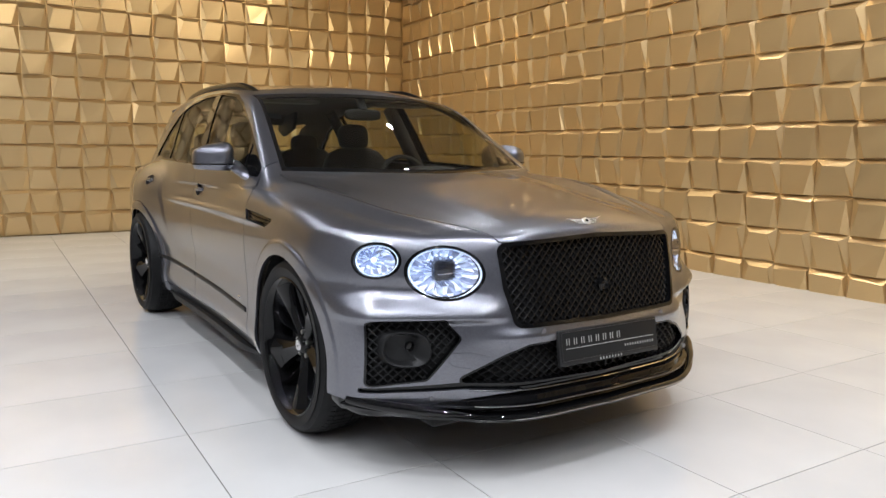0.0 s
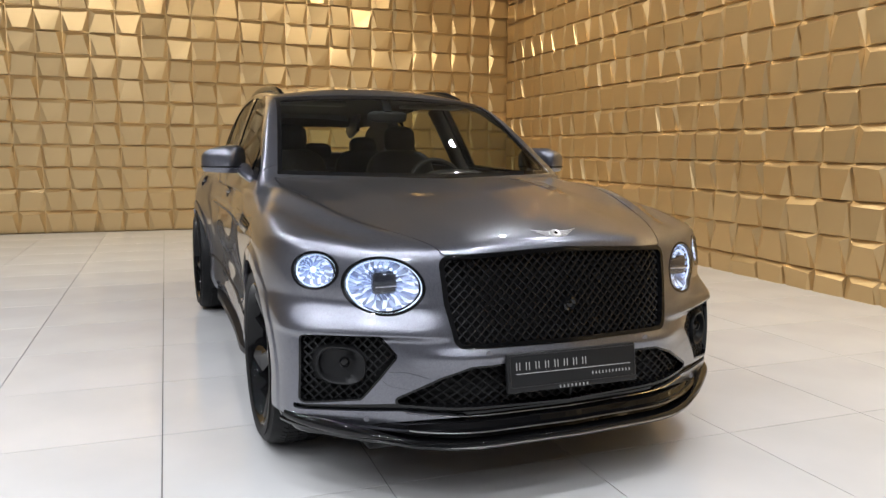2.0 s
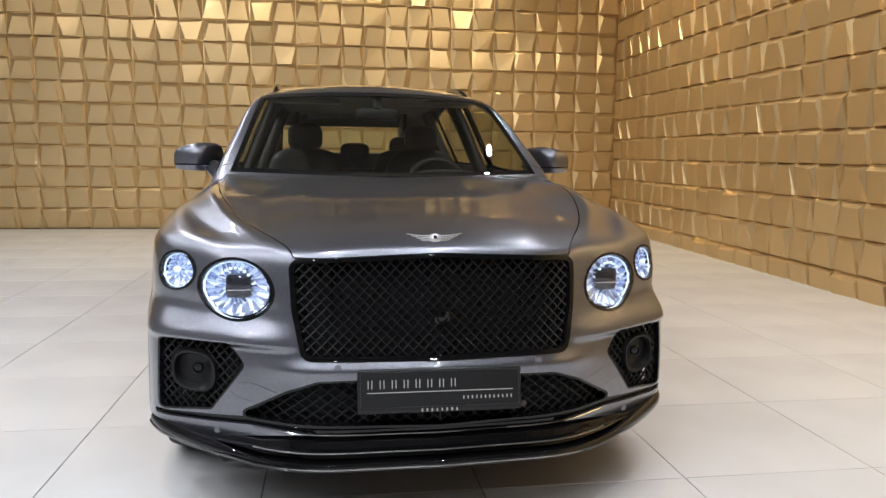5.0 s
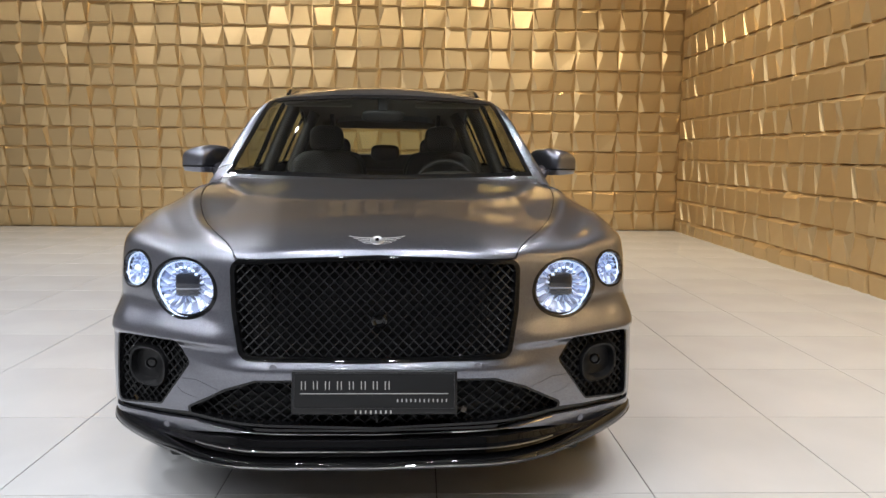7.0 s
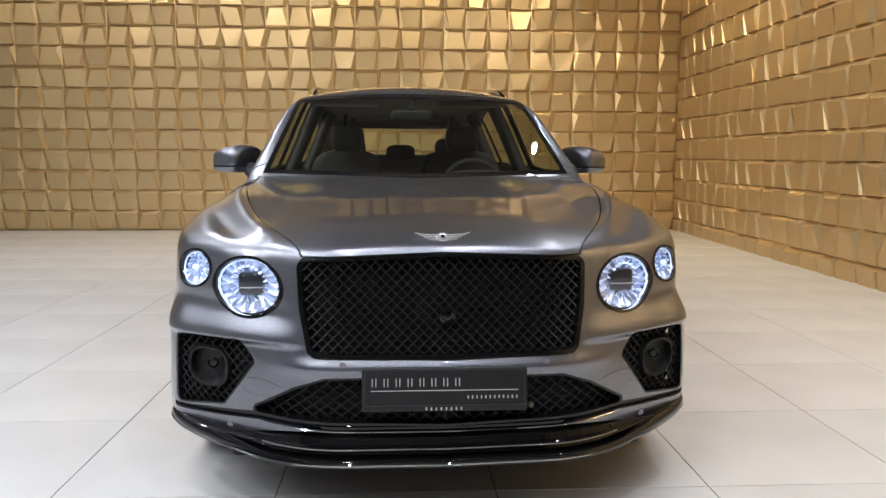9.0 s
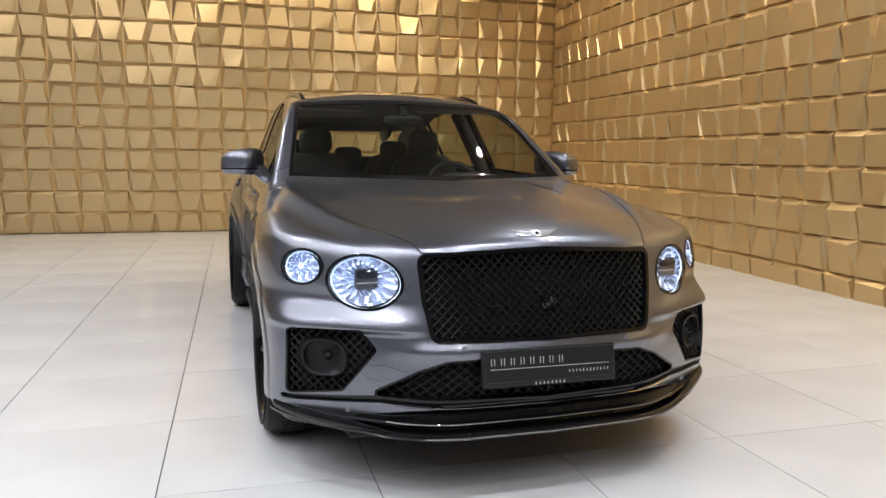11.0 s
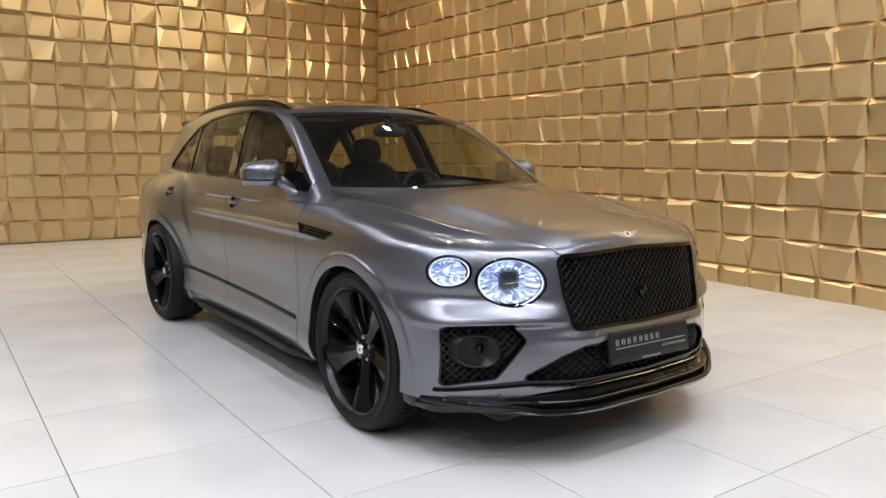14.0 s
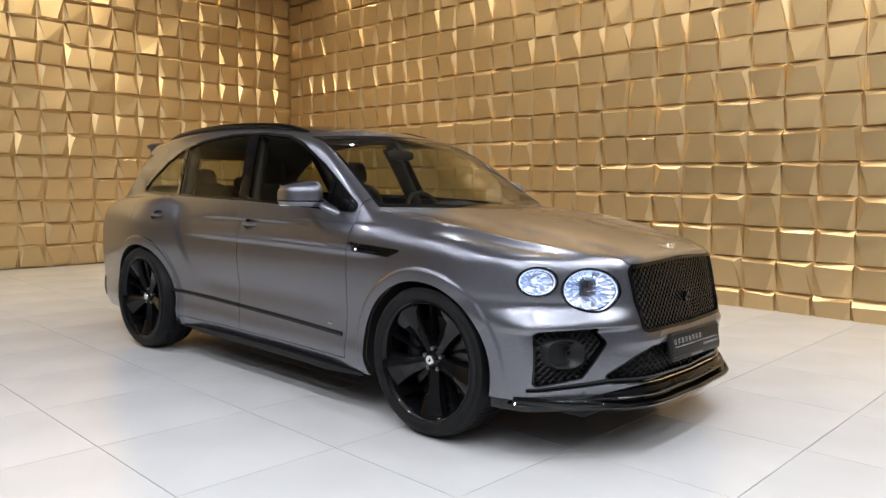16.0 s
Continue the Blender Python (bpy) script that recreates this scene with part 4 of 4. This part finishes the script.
steel_dark = material("plate_rim", (0.05, 0.05, 0.052), 0.3, 0.5)
plate_white = material("plate_print", (0.36, 0.36, 0.35), 0.5)
part("plate_frame", box_bm(-0.265, 0.265, 0.0, 0.022, -0.075, 0.066, 0.006), plate_grey, plate)
part("plate_face", box_bm(-0.257, 0.257, -0.004, 0.004, -0.056, 0.058, 0.002), plate_black, plate)
for i in range(8):
    x = -0.236 + i * 0.038
    for dx in (0.003, 0.015):
        part("plate_bar", box_bm(x + dx, x + dx + 0.003, -0.0052, -0.0042, 0.006, 0.032), plate_white, plate, "", False)
part("plate_line", box_bm(-0.236, 0.236, -0.0052, -0.0042, -0.0085, -0.006), plate_white, plate, "", False)
for z0, z1, x0, x1 in ((0.0555, 0.0575, -0.256, 0.256), (-0.0555, -0.0535, -0.256, 0.256), (-0.054, 0.056, -0.2565, -0.2545), (-0.054, 0.056, 0.2545, 0.2565)):
    part("plate_edge", box_bm(x0, x1, -0.0050, -0.0041, z0, z1), steel_dark, plate, "", False)
for i in range(12):
    x = 0.072 + i * 0.0142
    part("plate_small_bar", box_bm(x, x + 0.004, -0.0052, -0.0042, -0.034, -0.024), plate_white, plate, "", False)
for i in range(8):
    x = -0.062 + i * 0.016
    part("frame_bar", box_bm(x, x + 0.005, -0.0012, 0.0, -0.071, -0.061), plate_white, plate, "", False)

bm = lathe([(0.0, 0.010), (-0.010, 0.010), (-0.012, 0.008), (-0.012, 0.0)], 24)
bmesh.ops.transform(bm, verts=bm.verts[:], matrix=pose(0.285, float(front_y(0.285, 0.425)) + 0.018, 0.425, 0, 0, 90))
part("radar_eye", bm, cabin_trim, intake, "small round grey sensor")
part("plate_post", box_bm(-0.003, 0.003, -0.962, -0.950, 0.39, 0.435), satin_black, intake)

# winged badge on the bonnet's front edge
badge = new("bonnet_badge")
badge.parent = car
yb = float(front_y(0.0, 0.968))
badge.matrix_basis = pose(0, yb - 0.004, 0.970, -52, 0, 0) @ Matrix.Diagonal((0.94, 1.0, 1.05, 1))
badge_metal = material("badge_metal", (0.85, 0.85, 0.86), 0.3, 1.0)
tagged(badge, "chrome winged badge on the bonnet")
bm = lathe([(0.0, 0.0), (0.006, 0.010), (0.006, 0.020), (0.0, 0.024)], 32)
bmesh.ops.transform(bm, verts=bm.verts[:], matrix=pose(0, 0, 0, 0, 0, -90) @ Matrix.Diagonal((1, 1, 0.85, 1)))
part("boss", bm, badge_metal, badge)
bm = lathe([(0.0, 0.007), (0.0075, 0.007), (0.008, 0.0)], 24)
bmesh.ops.transform(bm, verts=bm.verts[:], matrix=pose(0, 0, 0, 0, 0, -90))
part("boss_field", bm, gloss_black, badge)
for sd in (1, -1):
    for i in range(5):
        r = 0.100 - 0.016 * i
        p = [(sd * (0.020 + (r - 0.020) * t), 0.0, 0.012 - 0.0080 * i + 0.010 * t * t * (1 - i / 7)) for t in np.linspace(0, 1, 8)]
        part("feather", sweep(p, oval(0.0019, 0.0024, 6), up=(0, 1, 0), scale=[1 - 0.5 * q / 7 for q in range(8)]), badge_metal, badge)

# parking sensors and tow-eye cover
for x, z in ((0.33, 0.575), (-0.33, 0.575), (0.72, 0.33), (-0.72, 0.33)):
    bm = lathe([(0.0, 0.012), (-0.003, 0.0115), (-0.003, 0.0), ], 20)
    bmesh.ops.transform(bm, verts=bm.verts[:], matrix=pose(x, float(front_y(abs(x), z)), z, 0, 0, 90))
    part("parking_sensor", bm, paint, front_bumper)

# ---- flanks, mirrors, roof ----
def along(y0, y1, z0, z1, n, off):
    y, z = np.linspace(y0, y1, n), np.linspace(z0, z1, n)
    return [(float(a) + off, float(b), float(c)) for a, b, c in zip(side_x(y, z), y, z)]


for bm, owner in ((sweep(along(0.665, 1.755, 0.433, 0.463, 24, 0.001), oval(0.005, 0.014, 10)), doors), (sweep(along(1.775, 2.60, 0.4635, 0.488, 24, 0.001), oval(0.005, 0.014, 10)), rear_doors)):
    twin("door_strip", bm, satin_black, owner, "gloss black strip low on the door")
bm = box_bm(-0.0, 0.006, 0.755, 0.795, 0.476, 0.488, 0.002)
for v in bm.verts:
    v.co.x += float(side_x(0.77, 0.483)) - 0.001
twin("door_badge", bm, chrome, doors, "tiny chrome badge")
sill = [(float(side_x(0.50 + 2.02 * t, 0.30)) - 0.062, 0.50 + 2.02 * t, 0.222 + 0.008 * t) for t in np.linspace(0, 1, 30)]
twin("side_skirt", sweep(sill, [(-0.024, -0.008), (0.08, -0.014), (0.08, 0.022), (0.0, 0.018), (-0.024, 0.0)], scale=[0.35 + 0.65 * min(1.0, 8 * t, 8 * (1 - t)) for t in np.linspace(0, 1, 30)]), satin_black, None, "black side skirt blade")
# vent fins and bright rim
for i in range(3):
    z0 = 0.952 - 0.014 * i
    twin("vent_fin", sweep(along(0.24 + 0.05 * i, 0.575 - 0.02 * i, z0 - 0.012, z0, 12, -0.009), oval(0.006, 0.0035, 8)), gloss_black, wings)
# door handles
for (y, z), owner in zip(HANDLES, (doors, rear_doors)):
    x = float(side_x(y, z))
    p = [(x + 0.016 * math.sin(math.pi * t) ** 0.5 - 0.004, y - 0.085 + 0.17 * t, z + 0.004 - 0.004 * t) for t in np.linspace(0.02, 0.98, 20)]
    twin("door_handle", sweep(p, oval(0.007, 0.012, 12), scale=[0.6 + 0.4 * math.sin(math.pi * t) ** 0.4 for t in np.linspace(0.02, 0.98, 20)]), paint, owner)


def blob(cx, cy, cz, rx, ry, rz, power, n=32, m=20, shear=0.0):
    """A rounded box with soft sides."""
    bm = bmesh.new()
    bmesh.ops.create_uvsphere(bm, u_segments=n, v_segments=m, radius=1.0)
    for v in bm.verts:
        q = [math.copysign(abs(c) ** power, c) for c in v.co]
        v.co = (cx + rx * q[0], cy + ry * q[1] + shear * q[0], cz + rz * q[2])
    return bm


# door mirrors: a rounded shell cut off at the glass, a dark band, an arm
MIRROR = pose(0.992, 0.985, 1.206, 0, 0, 18) @ Matrix.Diagonal((0.98, 1.75, 1.22, 1))
mirror_bm = blob(0, 0, 0, 0.112, 0.085, 0.068, 0.60, 40, 28)
for v in mirror_bm.verts:
    x, y, z = v.co
    y = min(y, 0.062)
    z = max(z, -0.046)
    z *= 1 - 0.26 * (x / 0.112) * (1 if z > 0 else 0.35)
    x -= 0.20 * min(z, 0) * (1 if x < 0 else 0)
    y *= 1 - 0.18 * (x / 0.112)
    v.co = (x, y + 0.25 * max(x, 0) * 0.4, z)
bmesh.ops.transform(mirror_bm, verts=mirror_bm.verts[:], matrix=MIRROR)
mirrors = twin("door_mirror", mirror_bm, paint, doors, "silver-grey rounded door mirror")
band_bm = lathe([(-0.002, 1.0), (0.002, 1.0)], 48)
bmesh.ops.transform(band_bm, verts=band_bm.verts[:], matrix=pose(0, 0, 0, 0, 90, 0))
for v in band_bm.verts:
    x, y, z = v.co
    q = [math.copysign(abs(c) ** 0.72, c) for c in (x, y)]
    x, y = 0.1145 * q[0] * 1.02, min(0.0875 * q[1] * 1.02, 0.064)
    v.co = (x, y * (1 - 0.18 * x / 0.112) + 0.1 * max(x, 0), z * 1.4 - 0.022)
bmesh.ops.transform(band_bm, verts=band_bm.verts[:], matrix=MIRROR)
twin("mirror_band", band_bm, gloss_black, mirrors)
glass_bm = box_bm(-0.09, 0.085, 0.060, 0.066, -0.05, 0.05, 0.003)
bmesh.ops.transform(glass_bm, verts=glass_bm.verts[:], matrix=MIRROR)
twin("mirror_glass", glass_bm, chrome, mirrors, "mirror glass")
arm = [(0.820, 0.80, 1.105), (0.855, 0.84, 1.122), (0.880, 0.88, 1.145), (0.905, 0.92, 1.180)]
twin("mirror_arm", sweep(arm, oval(0.055, 0.027, 16), scale=[1.2, 1.0, 0.95, 0.95]), paint, mirrors)

# roof rails
ys = np.linspace(1.42, 3.45, 40)
rise = np.minimum(np.minimum((ys - 1.42) / 0.25, (3.45 - ys) / 0.25), 1.0) ** 0.7
rx = 0.585 - 0.03 * np.maximum(ys - 1.6, 0) ** 2
rail = [(float(a), float(b), float(c) - 0.014 + 0.030 * float(k)) for a, b, c, k in zip(rx, ys, top_z(rx, ys), rise)]
twin("roof_rail", sweep(rail, oval(0.018, 0.022, 12)), gloss_black, None, "gloss black roof rail")

# roof spoiler
bm = sweep([(x, 3.58 + 0.16 * (1 - (x / 0.62) ** 4) - 0.10 * abs(x), 1.600 - 0.04 * (x / 0.62) ** 2) for x in np.linspace(-0.452, 0.452, 31)], [(-0.10, -0.045), (-0.15, 0.010), (-0.08, 0.030), (0.16, 0.034), (0.16, -0.045)])
part("roof_spoiler", bm, paint, car, "silver-grey roof spoiler")
fin = bmesh.new()
for x in (0.452, 0.487):
    fin.faces.new([fin.verts.new((x, y, z)) for y, z in ((3.36, 1.60), (3.74, 1.60), (3.78, 1.57), (3.77, 1.43), (3.66, 1.38), (3.41, 1.45))])
fin.verts.ensure_lookup_table()
for i in range(6):
    fin.faces.new([fin.verts[k] for k in (i, (i + 1) % 6, 6 + (i + 1) % 6, 6 + i)])
bmesh.ops.recalc_face_normals(fin, faces=fin.faces[:])
bmesh.ops.bevel(fin, geom=fin.edges[:], offset=0.008, segments=2, affect="EDGES", profile=0.5)
twin("spoiler_fin", fin, plate_black, None, "black fin beside the rear window")
# rear bumper corner trim
tz = np.linspace(0.31, 0.47, 12)
ty = 3.86 + 0.02 * np.sin((tz - 0.31) / 0.16 * math.pi)
p = [(float(a) - 0.004, float(b), float(c)) for a, b, c in zip(side_x(ty, tz), ty, tz)]
twin("bumper_trim", sweep(p, oval(0.034, 0.012, 12), up=(1, 0, 0), scale=[0.5 + 0.5 * math.sin(math.pi * (k + 0.5) / 12) ** 0.5 for k in range(12)]), gloss_black, None, "gloss black trim low on the rear bumper")

# ---- cabin ----
for y0, lean, wide in ((1.79, 0.30, 0.062), (2.73, 0.30, 0.045)):
    zs = np.linspace(1.10, 1.57, 10)
    p = [(float(cabin_z(z)) - 0.09 - 0.032 * (y0 - 1.6) ** 2, y0 + lean * (float(z) - 1.17), float(z)) for z in zs]
    twin("pillar_trim", sweep(p, oval(0.045, wide, 14), up=(0, 1, 0)), leather)
def soft_box(x0, x1, y0, y1, z0, z1, r):
    return box_bm(x0, x1, y0, y1, z0, z1, r)


def seat(x, y, mat, rear=False):
    s = new("seat")
    s.parent = car
    s.matrix_basis = pose(x, y, 0.0)
    tagged(s, "dark leather seat with headrest")
    part("cushion", soft_box(-0.26, 0.26, -0.52, 0.0, 0.55, 0.74, 0.06), mat, s)
    b = blob(0, 0, 0, 0.265, 0.095, 0.325, 0.55)
    bmesh.ops.transform(b, verts=b.verts[:], matrix=pose(0, 0.06, 0.955, -14, 0, 0))
    part("backrest", b, mat, s)
    for sx in (-0.05, 0.05):
        part("headrest_post", sweep([(sx, 0.115, 1.24), (sx, 0.135, 1.33)], oval(0.007, 0.007, 8)), steel, s)
    h = blob(0, 0, 0, 0.120, 0.055, 0.095, 0.6)
    bmesh.ops.transform(h, verts=h.verts[:], matrix=pose(0, 0.135, 1.355 if not rear else 1.29, -8, 0, 0))
    part("headrest", h, mat, s)
    return s


for x in (-0.41, 0.41):
    seat(x, 1.98, leather)
    seat(x, 2.92, leather, True)
h = blob(0, 3.03, 1.26, 0.12, 0.05, 0.07, 0.6)
part("centre_headrest", h, leather, car)
dash = sweep([(x, 0.95, 1.04) for x in np.linspace(-0.74, 0.74, 25)], [(-0.48, 0.075), (-0.25, 0.085), (-0.02, 0.075), (0.06, 0.03), (0.05, -0.10), (0.0, -0.22), (-0.48, -0.22)][::-1])
for v in dash.verts:
    v.co.y = min(max(v.co.y, 0.50), 1.05)
part("dashboard", dash, cabin_trim, car, "dark leather dashboard")
cowl = blob(0.385, 0.98, 1.115, 0.19, 0.12, 0.045, 0.7)
part("instrument_cowl", cowl, leather, car)
part("centre_console", soft_box(-0.13, 0.13, 0.9, 1.9, 0.45, 0.82, 0.04), cabin_trim, car)
part("cabin_floor", box_bm(-0.80, 0.80, 0.45, 3.9, 0.34, 0.40), cabin_trim, car)
steer = new("steering_wheel")
steer.parent = car
steer.matrix_basis = pose(0.385, 1.27, 1.045, 66, 0, 0)
ringp = [(0.185 * math.cos(a), 0.185 * math.sin(a), 0) for a in np.linspace(0, 2 * math.pi, 48, endpoint=False)]
part("wheel_ring", sweep(ringp, oval(0.016, 0.014, 10), closed=True), leather, steer)
part("wheel_boss", blob(0, 0, -0.015, 0.075, 0.06, 0.03, 0.7), leather, steer)
for a in (0.0, math.pi, -math.pi / 2):
    d = Vector((math.cos(a), math.sin(a), 0))
    part("wheel_spoke", sweep([d * 0.05, d * 0.12, d * 0.185], oval(0.02, 0.009, 8)), satin_black, steer)
mir = part("cabin_mirror", blob(0.0, 1.16, 1.475, 0.125, 0.022, 0.036, 0.6), satin_black, car, "black rear-view mirror")
part("mirror_mount", sweep([(0, 1.15, 1.50), (0, 1.20, 1.575)], oval(0.03, 0.02, 10)), satin_black, mir)
for sx in (-1, 1):
    part("sun_visor", soft_box(sx * 0.40 - 0.20, sx * 0.40 + 0.20, 1.36, 1.52, 1.545, 1.565, 0.008), leather_light, car)

# ---- pieces of walls and floor ----
relief(wall_back, Matrix.Translation((6.64 - 38 * CELL_W, BACK, 0)), 38 * CELL_W, (13.68 - 6.64 - 2.6, 13.68 - 6.64 + 5.0), -0.33)
relief(wall_right, Matrix.Translation((RIGHT, BACK - 0.05, 0)) @ pose(0, 0, 0, 0, 0, -90), 18.0, (2.0, 10.5), -0.12)

TILE = 0.813
tile_bm = box_bm(-TILE / 2 + 0.0022, TILE / 2 - 0.0022, -TILE / 2 + 0.0022, TILE / 2 - 0.0022, -0.006, 0.0, 0.0008)
tile_me = bpy.data.meshes.new("floor_tile")
tile_bm.to_mesh(tile_me)
tile_bm.free()
tile_me.materials.append(tile_mat)
for i in range(-9, 8):
    for j in range(-11, 12):
        x, y = 0.733 + TILE * (i + 0.5), 3.365 + TILE * (j + 0.5)
        x0, x1, y0, y1 = x - TILE / 2, x + TILE / 2, y - TILE / 2, y + TILE / 2
        if x1 > RIGHT + 0.6 or x0 < LEFT - 0.6 or y1 > BACK + 0.6 or y0 < FRONT - 0.6:
            continue
        ob = new("floor_tile", tile_me)
        ob.location = (x, y, 0)
        ob.parent = floor
